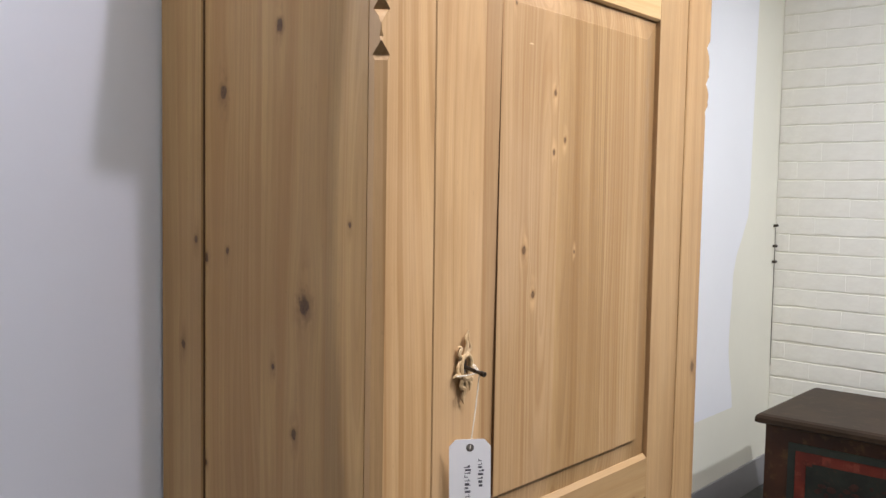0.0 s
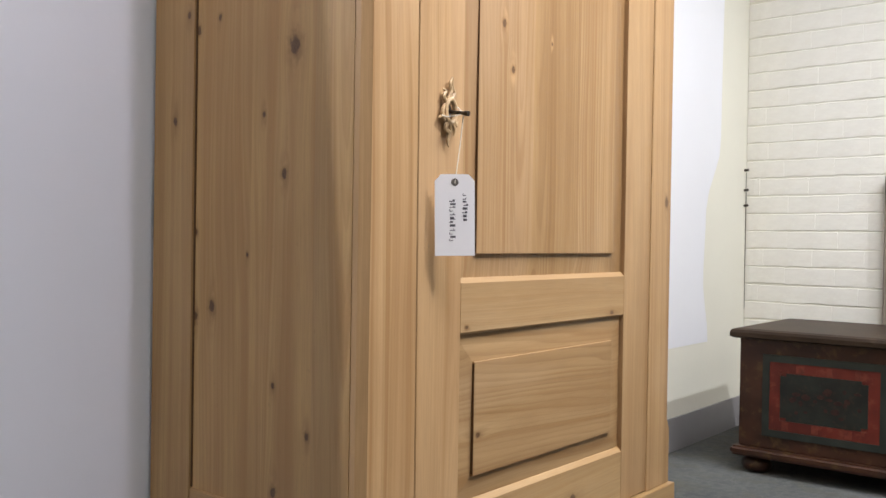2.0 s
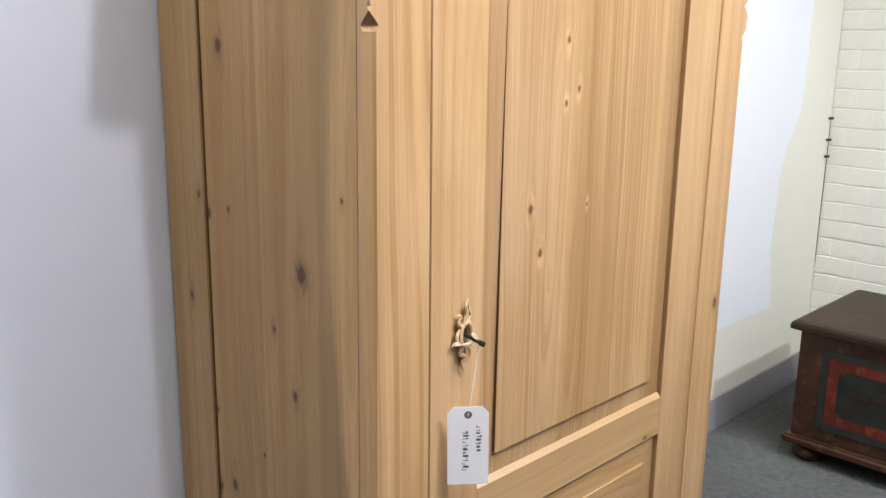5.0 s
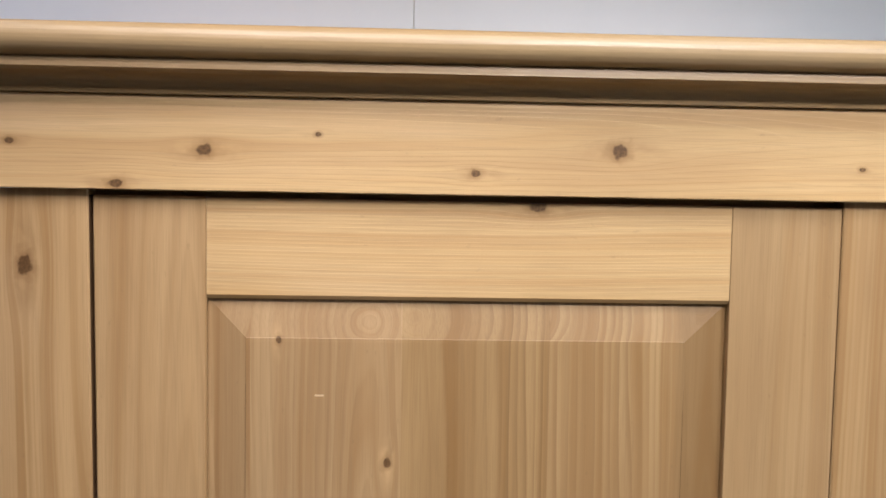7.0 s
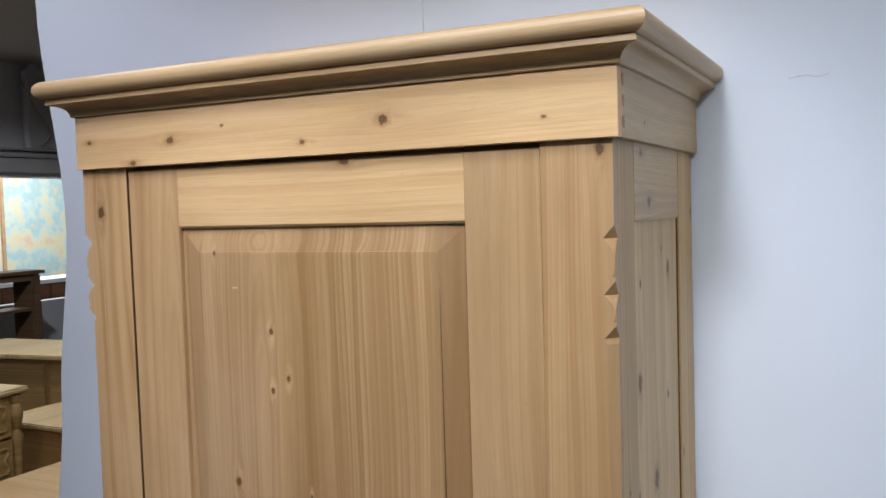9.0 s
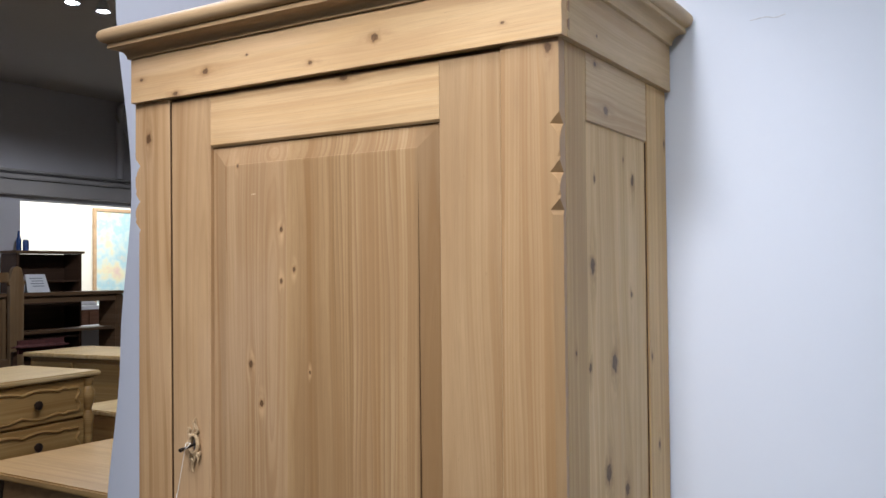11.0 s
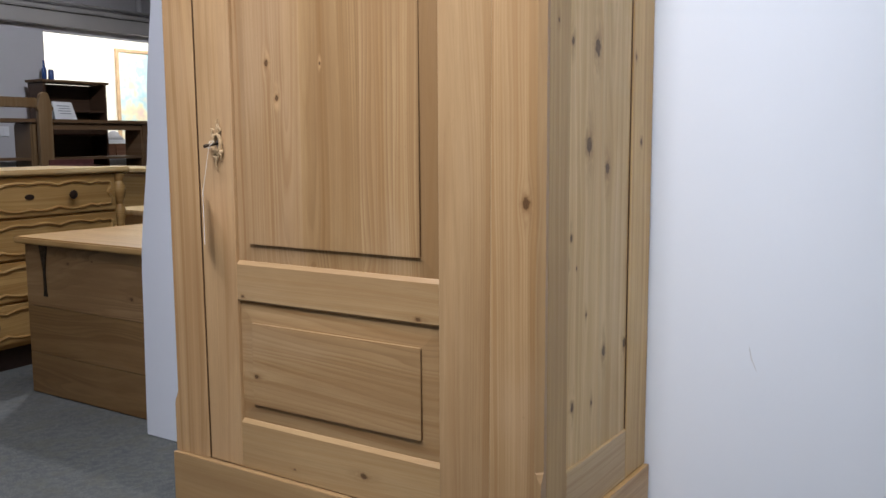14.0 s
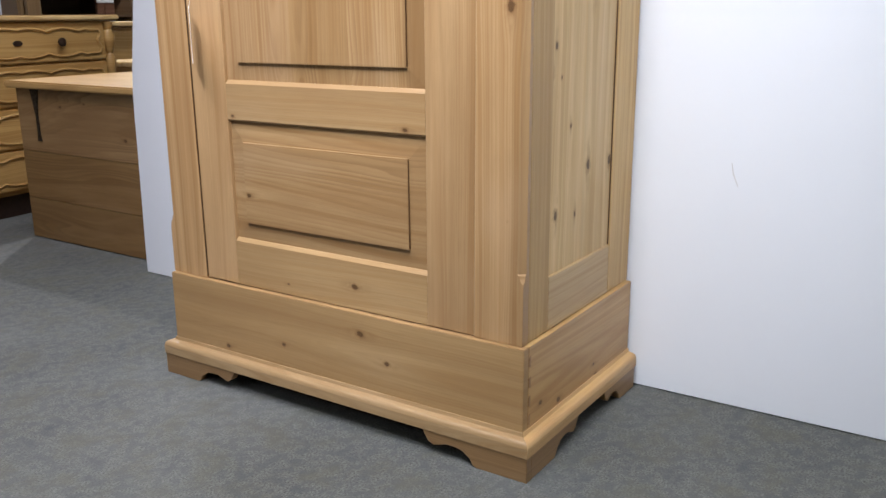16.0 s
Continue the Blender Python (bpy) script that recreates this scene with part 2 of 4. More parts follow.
def paint(name, colour, rough=0.6, vary=0.10, scale=4.0, bump=0.0, bump_scale=60.0, second=None, amount=0.5, spec=0.4):
    """Paint, card, plaster: two scales of variation, and fine relief."""
    t = Tree(name, rough, 0, spec)
    p = t.place()
    big = t.noise(p, scale, 3.0)
    fine = t.noise(p, scale * 22, 2.0)
    low = tuple(c * (1 - vary) for c in colour)
    c = t.mix(t.remap(big, 0.3, 0.7), low, colour)
    c = t.mix(t.m("MULTIPLY", t.remap(fine, 0.4, 0.7), 0.3), c, tuple(k * (1 - vary * 0.6) for k in colour))
    if second:
        c = t.mix(t.m("MULTIPLY", t.remap(t.noise(p, scale * 3.1, 4.0, 0.65), 0.52, 0.68), amount), c, second)
    if bump:
        t.bump(t.noise(p, bump_scale, 3.0), 0.5, bump)
    return t.done(c)


def metal(name, colour, rough=0.35):
    t = Tree(name, rough, 1.0)
    n = t.noise(t.place(), 120.0, 3.0)
    return t.done(t.mix(t.remap(n, 0.35, 0.7), colour, tuple(c * 0.45 for c in colour)))


def shine(name, colour, strength):
    t = Tree(name)
    t.bsdf.inputs["Emission Color"].default_value = (*colour, 1)
    t.bsdf.inputs["Emission Strength"].default_value = strength
    return t.done(colour)


# ---- mesh helpers ----
def slab(lo, hi, bevel=0.0015, seg=2, bm=None):
    """A box with rounded edges, added to bm."""
    own = bmesh.new()
    bmesh.ops.create_cube(own, size=1.0)
    for vtx in own.verts:
        vtx.co = [l + (c + 0.5) * (h - l) for l, h, c in zip(lo, hi, vtx.co)]
    if bevel:
        bmesh.ops.bevel(own, geom=own.edges[:], offset=bevel, segments=seg, affect="EDGES", clamp_overlap=True)
    return own if bm is None else merge(bm, own)


def merge(bm, other):
    tmp = bpy.data.meshes.new("tmp")
    other.to_mesh(tmp)
    other.free()
    bm.from_mesh(tmp)
    bpy.data.meshes.remove(tmp)
    return bm


def part(name, bm, material, parent=None, label="", smooth=False):
    """Links a bmesh as one mesh object under a thing or a part."""
    bmesh.ops.recalc_face_normals(bm, faces=bm.faces[:])
    me = bpy.data.meshes.new(name)
    bm.to_mesh(me)
    bm.free()
    me.materials.append(material)
    if smooth:
        for p in me.polygons:
            p.use_smooth = True
        me.set_sharp_from_angle(angle=radians(38))
    ob = new(name, me)
    ob.parent = parent
    return tagged(ob, label)


def thing(name, m, label, category, group="", kind=""):
    ob = new(name)
    ob.empty_display_size = 0.1
    ob.matrix_basis = m
    return tagged(ob, label, category, group, kind)


def prism(outline, lo, hi, axis, bevel=0.0, bm=None):
    """A flat outline of (a, b) pairs pushed from lo to hi along axis; a, b are the other two axes in order."""
    own = bmesh.new()
    put = {"x": lambda a, b, k: (k, a, b), "y": lambda a, b, k: (a, k, b), "z": lambda a, b, k: (a, b, k)}[axis]
    base = [own.verts.new(put(a, b, lo)) for a, b in outline]
    face = own.faces.new(base)
    up = bmesh.ops.extrude_face_region(own, geom=[face])
    gap = Vector(put(0, 0, hi - lo)) if axis != "x" else Vector((hi - lo, 0, 0))
    bmesh.ops.translate(own, vec=gap, verts=[g for g in up["geom"] if isinstance(g, bmesh.types.BMVert)])
    if bevel:
        bmesh.ops.bevel(own, geom=own.edges[:], offset=bevel, segments=1, affect="EDGES", clamp_overlap=True)
    return own if bm is None else merge(bm, own)


def rings(loops, closed=True, caps=True, bm=None):
    """Skins loops of points of equal length."""
    bm = bm or bmesh.new()
    vs = [[bm.verts.new(p) for p in loop] for loop in loops]
    n = len(vs[0])
    for a, b in zip(vs, vs[1:]):
        for i in range(n if closed else n - 1):
            bm.faces.new((a[i], a[(i + 1) % n], b[(i + 1) % n], b[i]))
    if caps:
        bm.faces.new(vs[0])
        bm.faces.new(vs[-1])
    return bm


def tube(points, radius, sides=8, bm=None, flat=1.0):
    """A round bar along points; radius may be a list. flat squeezes it along x."""
    pts = [Vector(p) for p in points]
    loops = []
    for i, p in enumerate(pts):
        way = (pts[min(i + 1, len(pts) - 1)] - pts[max(i - 1, 0)]).normalized()
        ref = Vector((1, 0, 0)) if abs(way.x) < 0.9 else Vector((0, 0, 1))
        a = way.cross(ref).normalized()
        b = way.cross(a).normalized()
        r = radius[i] if isinstance(radius, (list, tuple)) else radius
        loop = []
        for k in range(sides):
            s = 2 * math.pi * k / sides
            o = a * math.cos(s) * r + b * math.sin(s) * r
            loop.append(p + Vector((o.x * flat, o.y, o.z)))
        loops.append(loop)
    return rings(loops, bm=bm)


def lathe(profile, sides=24, bm=None):
    """Turns (radius, z) pairs about z."""
    return rings([[(r * math.cos(2 * math.pi * k / sides), r * math.sin(2 * math.pi * k / sides), z) for k in range(sides)] for r, z in profile], bm=bm)


def bend(points, steps=8):
    """A smooth curve through points."""
    pts = [Vector(p) for p in points]
    out = []
    for i in range(len(pts) - 1):
        p0, p1, p2, p3 = pts[max(i - 1, 0)], pts[i], pts[i + 1], pts[min(i + 2, len(pts) - 1)]
        for k in range(steps):
            s = k / steps
            out.append(0.5 * ((2 * p1) + (p2 - p0) * s + (2 * p0 - 5 * p1 + 4 * p2 - p3) * s * s + (3 * p1 - p0 - 3 * p2 + p3) * s ** 3))
    return out + [pts[-1]]


# ---- materials of the setting ----
def carpet_material():
    t = Tree("grey_carpet", 0.95, 0, 0.1)
    p = t.place()
    a, b, c = t.noise(p, 190.0, 3.0, 0.65), t.noise(p, 38.0, 3.0), t.noise(p, 1.6, 3.0)
    col = t.ramp(a, [(0.30, (0.056, 0.057, 0.053)), (0.50, (0.125, 0.127, 0.119)), (0.72, (0.185, 0.186, 0.178))])
    col = t.mix(t.m("MULTIPLY", t.remap(b, 0.42, 0.62), 0.72), col, (0.085, 0.092, 0.092))
    col = t.mix(t.m("MULTIPLY", t.remap(c, 0.35, 0.7), 0.22), col, (0.24, 0.245, 0.24))
    d = t.noise(p, 9.0, 4.0, 0.6)
    col = t.mix(t.m("MULTIPLY", t.remap(d, 0.46, 0.68), 0.5), col, (0.115, 0.112, 0.085))
    col = t.mix(t.m("MULTIPLY", t.remap(d, 0.46, 0.28), 0.45), col, (0.075, 0.082, 0.086))
    t.bump(t.m("ADD", a, t.m("MULTIPLY", b, 0.6)), 0.8, 0.004)
    return t.done(col)


CARPET = carpet_material()
BOARD = paint("white_board", (0.76, 0.787, 0.835), 0.42, 0.04, 1.3, 0.0004, 25.0)
# white of the stand-in for a light pool, not of a real board
POOL_WHITE = paint("light_pool_white", (0.81, 0.81, 0.83), 0.5, 0.04, 1.3, 0.0004, 25.0)
CREAM = paint("cream_wall", (0.78, 0.755, 0.64), 0.7, 0.05, 1.5, 0.0012, 30.0)
BRICK = paint("cream_brick", (0.88, 0.855, 0.77), 0.6, 0.05, 5.0, 0.004, 26.0, (0.80, 0.765, 0.66), 0.25)
GREYBAND = paint("grey_skirting", (0.30, 0.29, 0.29), 0.6, 0.10, 4.0, 0.001, 40.0)
CEILING = paint("dull_ceiling", (0.50, 0.46, 0.42), 0.9, 0.08, 0.8, 0.001, 20.0)
FARWALL = paint("grey_white_wall", (0.56, 0.55, 0.57), 0.85, 0.06, 1.0, 0.001, 20.0)
BEAM = paint("grey_beam", (0.42, 0.40, 0.38), 0.6, 0.12, 2.0)
ROOMWALL = paint("bright_room_wall", (0.84, 0.80, 0.68), 0.8, 0.05, 0.9)
DARKIRON = metal("dark_iron", (0.10, 0.085, 0.07), 0.5)

# ---- structure ----
def structure(name, bm, material, label, category):
    ob = part(name, bm, material, None, label)
    return tagged(ob, "", category, "", "structure")


structure("floor", slab((-9.0, -8.6, -0.12), (6.0, 2.9, 0.0), 0), CARPET, "grey speckled carpet over the whole shop floor", "floor")
structure("ceiling", slab((-9.0, -8.6, CEIL), (6.0, 2.9, CEIL + 0.1), 0), CEILING, "dull beige-grey painted shop ceiling", "ceiling")
structure("wall_back", slab((-0.80, -1.12, 0.0), (-0.65, 2.72, 2.345), 0), CREAM, "cream painted wall behind the white boards", "wall")
wall_brick = structure("wall_brick", slab((-9.0, 2.722, 0.0), (6.0, 2.9, CEIL), 0), CREAM, "cream painted brick wall", "wall")
structure("wall_east", slab((6.0, -8.6, 0.0), (6.15, 2.9, CEIL), 0), FARWALL, "plain grey-white shop wall", "wall")
structure("wall_west", slab((-9.15, -8.6, 0.0), (-9.0, 2.9, CEIL), 0), FARWALL, "plain grey-white shop wall", "wall")
WIN = (-6.6, -3.51, 0.92, 2.125)
far = slab((-9.0, -6.62, 0.0), (6.0, -6.5, WIN[2]), 0)
slab((-9.0, -6.62, WIN[3]), (6.0, -6.5, CEIL), 0, bm=far)
slab((-9.0, -6.62, WIN[2]), (WIN[0], -6.5, WIN[3]), 0, bm=far)
slab((WIN[1], -6.62, WIN[2]), (6.0, -6.5, WIN[3]), 0, bm=far)
structure("wall_far", far, FARWALL, "grey-white far wall with an open hatch to a bright room", "wall")
structure("wall_end", slab((-9.0, -8.6, 0.0), (6.0, -8.45, CEIL), 0), ROOMWALL, "bright cream wall of the next room", "wall")
structure("beam", slab((-9.0, -6.5, 2.165), (1.0, -6.40, 2.30), 0.006), BEAM, "grey boxed ledge along the far wall", "beam")
structure("beam_top", slab((-9.0, -6.5, 2.304), (1.0, -6.36, 2.345), 0.01), BEAM, "grey capping along the far ledge", "beam")
structure("baseboard", slab((-0.645, 1.2, 0.0), (-0.635, 2.72, 0.14), 0.002), GREYBAND, "grey painted skirting at the cream wall", "skirting")
for k, (dz, rad) in enumerate([(2.385, 0.014)]):
    structure("pipe", tube([(-9.0, -6.42, dz), (1.0, -6.42, dz)], rad, 10), BEAM, "thin grey pipe running over the ledge", "pipe")
structure("pipe_riser", tube([(-4.56, -6.44, 2.40), (-4.56, -6.44, 3.12), (-4.62, -6.44, 3.17), (-5.8, -6.44, 3.17)], 0.035, 12), FARWALL, "pale pipe rising to the ceiling", "pipe")
structure("cable", tube(bend([(-4.50, -6.43, 3.05), (-4.66, -6.42, 2.75), (-4.80, -6.42, 2.55), (-4.70, -6.42, 2.42)]), 0.012, 8), BEAM, "loose grey cable on the far wall", "cable")


def bowed_board(y0, y1, z0, z1, x, left, right, lean=0.0, thick=0.006):
    """A thin flexible sheet whose side edges bow: left and right give the sway over the height."""
    n, m = 28, 10
    loops = []
    for i in range(n + 1):
        s = i / n
        a, b = y0 + left(s), y1 + right(s)
        row = [(x + lean * s, a + (b - a) * j / m, z0 + (z1 - z0) * s) for j in range(m + 1)]
        loops.append(row + [(px - thick, py, pz) for px, py, pz in reversed(row)])
    return rings(loops)


def lerp(table, s):
    for (a, p), (b, q) in zip(table, table[1:]):
        if s <= b:
            k = (s - a) / (b - a)
            k = k * k * (3 - 2 * k)
            return p + (q - p) * k
    return table[-1][1]


SHEETS = [("white wall board with a bowed free edge", -1.375, -0.070, 0.004, 2.362, lambda s: lerp([(0, -0.01), (0.25, 0.0), (0.5, 0.07), (0.72, 0.125), (1, 0.045)], s), lambda s: 0.0),
          ("white wall board behind the wardrobe", -0.0688, 1.165, 0.004, 2.362, lambda s: 0.0, lambda s: 0.0),
          # flat white sheet shaped as a pool of cool light on the cream wall
          ("white sheet standing in for a bowed pool of cool light above the skirting", 1.169, 2.28, 0.425, 2.75, lambda s: 0.0,
           lambda s: lerp([(0, 0.01), (0.12, -0.05), (0.25, -0.03), (0.38, 0.12), (1, 0.15)], s))]
for label, a, b, c, d, lf, rf in SHEETS:
    tagged(part("wall_board", bowed_board(a, b, c, d, -0.5635 if c < 0.1 else -0.6485, lf, rf, 0.0, 0.006 if c < 0.1 else 0.0012), BOARD if c < 0.1 else POOL_WHITE, None, label), "", "board", "white wall boards", "structure")
SCUFF = paint("scuff", (0.70, 0.69, 0.69), 0.7, 0.3, 40.0)
part("scuff_mark", tube([(-0.5632, 0.757, 0.60), (-0.5632, 0.762, 0.575), (-0.5632, 0.775, 0.545)], [0.0008, 0.0016, 0.0006], 6, flat=0.3), SCUFF, bpy.data.objects["wall_board.001"], "thin grey scratch")
part("scuff_mark", tube(bend([(-0.5632, 0.70, 1.947), (-0.5632, 0.73, 1.950), (-0.5632, 0.75, 1.946), (-0.5632, 0.77, 1.950)]), 0.0012, 6, flat=0.25), SCUFF, bpy.data.objects["wall_board.001"], "faint brown rub mark")

# ---- wardrobe ----
FR = [(-0.494, 1.865, 4), (-0.291, 1.859, 7.5), (-0.171, 1.878, 3), (-0.002, 1.839, 5), (0.154, 1.866, 8), (0.422, 1.851, 3), (-0.384, 1.822, 6)]
LIGHT = dict(early=(0.565, 0.372, 0.178), late=(0.42, 0.252, 0.104))
P_FRIEZE = pine("pine_frieze", "y", "x", FR, lo=1.8175, wide=0.0985, seed=1.0, contrast=0.35, **LIGHT)
P_STILE_L = pine("pine_front_stile", "z", "x", [(-0.485, 1.732, 9)], lo=-0.53, wide=0.115, seed=2.2, early=(0.43, 0.268, 0.124), contrast=0.8, late=(0.215, 0.117, 0.046))
P_STILE_R = pine("pine_front_stile_right", "z", "x", [(0.5, 1.8, 8), (0.484, 0.951, 9)], lo=0.4095, wide=0.11, seed=5.2, early=(0.42, 0.265, 0.125), late=(0.25, 0.138, 0.055), contrast=0.75, heart=0.488, warm=0.30, ring=0.006, wild=0.5)
P_DSTILE = pine("pine_door_stile", "z", "x", (), lo=-0.4135, wide=0.121, pitch=0.6985, early=(0.425, 0.266, 0.125), late=(0.25, 0.14, 0.058), seed=7.7, contrast=0.6)
P_TOPRAIL = pine("pine_top_rail", "y", "x", [(0.069, 1.805, 8)], lo=1.699, wide=0.11, seed=3.1, ring=0.004, contrast=0.45, **LIGHT)
P_MIDRAIL = pine("pine_mid_rail", "y", "x", [(-0.275, 0.705, 4), (0.233, 0.704, 5)], lo=0.693, wide=0.097, seed=4.4, contrast=0.55, early=(0.4, 0.258, 0.12), late=(0.285, 0.168, 0.07))
P_BOTRAIL = pine("pine_bottom_rail", "y", "x", [(0.084, 0.337, 8), (-0.122, 0.31, 3)], lo=0.284, wide=0.12, seed=6.1, contrast=0.5, early=(0.43, 0.282, 0.13), late=(0.31, 0.185, 0.076))
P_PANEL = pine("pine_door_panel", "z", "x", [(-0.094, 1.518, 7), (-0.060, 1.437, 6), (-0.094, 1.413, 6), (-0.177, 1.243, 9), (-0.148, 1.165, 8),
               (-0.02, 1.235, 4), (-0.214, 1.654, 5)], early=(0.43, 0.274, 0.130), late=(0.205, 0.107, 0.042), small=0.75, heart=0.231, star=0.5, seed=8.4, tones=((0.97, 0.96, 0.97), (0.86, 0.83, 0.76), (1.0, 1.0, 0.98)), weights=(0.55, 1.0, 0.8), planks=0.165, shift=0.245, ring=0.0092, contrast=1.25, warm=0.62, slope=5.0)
P_LOW = pine("pine_low_panel", "y", "x", [(-0.238, 0.515, 6)], lo=0.40, wide=0.30, reach=0.8, early=(0.35, 0.221, 0.1), late=(0.185, 0.098, 0.038), seed=9.9, ring=0.011, contrast=1.0, slope=5.0, wild=1.6)
P_PLINTH = pine("pine_plinth", "y", "x", [(0.107, 0.232, 8), (0.181, 0.175, 6), (-0.33, 0.113, 6), (-0.135, 0.157, 5)], lo=0.06, wide=0.22, seed=10.3, ring=0.007, contrast=0.5, early=(0.425, 0.272, 0.12), late=(0.27, 0.15, 0.06))
SL = [(-0.363, 1.236, 5), (-0.165, 1.163, 14), (-0.24, 1.057, 5), (-0.28, 0.824, 4), (-0.426, 0.862, 6), (-0.426, 0.71, 8), (-0.377, 0.731, 9), (-0.209, 0.611, 5),
      (-0.227, 1.594, 8), (-0.374, 1.499, 11), (-0.205, 0.435, 8), (-0.126, 0.539, 6), (-0.187, 0.957, 7), (-0.424, 1.221, 7)]
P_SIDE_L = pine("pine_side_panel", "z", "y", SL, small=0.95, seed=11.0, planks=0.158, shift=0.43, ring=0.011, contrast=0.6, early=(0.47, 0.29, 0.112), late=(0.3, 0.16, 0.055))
SR = [(-0.146, 1.438, 10), (-0.249, 1.257, 12), (-0.131, 1.258, 6), (-0.342, 1.382, 5), (-0.212, 1.057, 12), (-0.307, 1.009, 10), (-0.132, 0.876, 5), (-0.112, 0.821, 8),
      (-0.159, 0.812, 3), (-0.208, 0.709, 4), (-0.302, 0.614, 9), (-0.419, 0.608, 8), (-0.356, 1.606, 8), (-0.159, 1.594, 4), (-0.306, 1.644, 3), (-0.145, 0.526, 7), (-0.24, 0.513, 4)]
# right-side pines are paler and greyer: cool side light is in their colour
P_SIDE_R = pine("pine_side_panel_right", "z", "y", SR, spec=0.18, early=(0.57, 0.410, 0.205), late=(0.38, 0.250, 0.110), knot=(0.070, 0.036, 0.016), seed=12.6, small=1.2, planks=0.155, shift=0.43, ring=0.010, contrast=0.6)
P_SSTILE = pine("pine_side_stile", "z", "y", [(-0.488, 1.064, 7), (-0.545, 1.702, 6), (-0.465, 0.344, 6), (-0.448, 1.251, 6), (-0.059, 1.29, 4)], lo=-0.561, wide=0.1, pitch=0.449, seed=16.9, early=(0.49, 0.308, 0.124), contrast=0.5, late=(0.255, 0.13, 0.047))
# the same cool light mixed into the right rails, frieze and cornice
COOL_LIT = dict(early=(0.52, 0.365, 0.175), late=(0.34, 0.22, 0.095))
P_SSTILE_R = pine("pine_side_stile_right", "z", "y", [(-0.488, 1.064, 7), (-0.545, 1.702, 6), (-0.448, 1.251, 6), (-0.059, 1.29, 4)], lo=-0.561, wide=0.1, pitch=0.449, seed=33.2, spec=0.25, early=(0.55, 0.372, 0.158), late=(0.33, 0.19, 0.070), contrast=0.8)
P_SRAIL_R = pine("pine_side_rail_right", "x", "y", [(-0.207, 1.724, 9), (-0.157, 1.80, 6)], lo=0.2825, wide=0.12, pitch=1.4105, seed=34.8, contrast=0.8, **COOL_LIT)
P_FRIEZE_R = pine("pine_frieze_side_right", "x", "y", [(-0.138, 1.845, 3)], lo=1.8175, wide=0.1, seed=36.3, contrast=0.6, **COOL_LIT)
P_MOULD_R = pine("pine_moulding_side_right", "x", "y", (), seed=38.5, ring=0.004, contrast=0.6, **COOL_LIT)
P_SRAIL = pine("pine_side_rail", "x", "y", [(-0.348, 0.362, 6), (-0.207, 1.724, 9)], lo=0.2825, wide=0.12, pitch=1.4105, seed=14.8, contrast=0.7)
P_PLINTH_S = pine("pine_plinth_side", "x", "y", [(-0.154, 0.112, 7), (-0.066, 0.138, 6), (-0.339, 0.13, 4), (-0.353, 0.10, 5)], lo=0.06, wide=0.22, seed=15.1, contrast=0.6)
P_FRIEZE_S = pine("pine_frieze_side", "x", "y", [(-0.138, 1.845, 3)], lo=1.8175, wide=0.1, seed=16.3, contrast=0.6)
P_MOULD = pine("pine_moulding", "y", "x", (), seed=17.5, ring=0.004, contrast=0.6, early=(0.4, 0.266, 0.13), late=(0.29, 0.172, 0.075))
P_MOULD_S = pine("pine_moulding_side", "x", "y", (), seed=18.5, ring=0.004, contrast=0.6)
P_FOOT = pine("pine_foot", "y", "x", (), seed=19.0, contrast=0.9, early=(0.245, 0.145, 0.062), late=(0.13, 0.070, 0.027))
P_PIN = pine("pine_end_grain", "y", "x", (), seed=21.0, early=(0.33, 0.19, 0.085), late=(0.24, 0.13, 0.05))
P_IN = pine("pine_inside", "z", "y", (), seed=20.0)
CARVED = paint("carved_brass_wood", (0.58, 0.40, 0.21), 0.42, 0.35, 60.0, 0.0008, 300.0, (0.30, 0.17, 0.07), 0.6)
TAG = paint("tag_card", (0.84, 0.83, 0.82), 0.75, 0.03, 20.0)
STRING = paint("string", (0.72, 0.66, 0.55), 0.9, 0.2, 300.0)
INK = paint("ink", (0.11, 0.105, 0.12), 0.6, 0.2, 100.0)
EYELET = paint("eyelet", (0.16, 0.14, 0.12), 0.4, 0.3, 100.0)

D_CHIP = paint("fresh_chip", (0.62, 0.45, 0.27), 0.6, 0.1, 60.0)
# one dark brown for wax, dirt and the shade painted into rebates and gaps
GRIME_SHADE = paint("dark_wax_shade", (0.125, 0.062, 0.024), 0.55, 0.35, 6.0)
BACK = -0.556
wardrobe = thing("wardrobe", pose(0, 0, 0), "tall stripped pine wardrobe with one panelled door, cornice and plinth", "wardrobe")

# plinth box
PY, PX = 0.530, 0.012
part("plinth_front", slab((PX - 0.022, -PY + 0.0005, 0.06), (PX, PY - 0.0005, 0.281), 0.0014), P_PLINTH, wardrobe)
for s in (-1, 1):
    part("plinth_side", slab((BACK, min(s * PY, s * (PY - 0.022)), 0.06), (PX - 0.0221, max(s * PY, s * (PY - 0.022)), 0.281), 0.0008), P_PLINTH_S, wardrobe)
    for z in (0.118, 0.160, 0.202, 0.248):
        pin = prism([(PX - 0.030, z - 0.013), (PX - 0.0225, z - 0.010), (PX - 0.0225, z + 0.010), (PX - 0.030, z + 0.013)], min(s * (PY - 0.004), s * (PY + 0.0006)), max(s * (PY - 0.004), s * (PY + 0.0006)), "y")
        part("dovetail", pin, P_PIN, wardrobe, "dark end-grain dovetail")
part("bottom_board", slab((BACK, -PY + 0.03, 0.255), (-0.025, PY - 0.03, 0.275), 0.001), P_IN, wardrobe)


def mould_front(profile, bx, by):
    """A moulding along the front with mitred ends; profile of (out, z)."""
    return rings([[(bx + o, s * (by + o), z) for o, z in profile] for s in (-1, 1)])


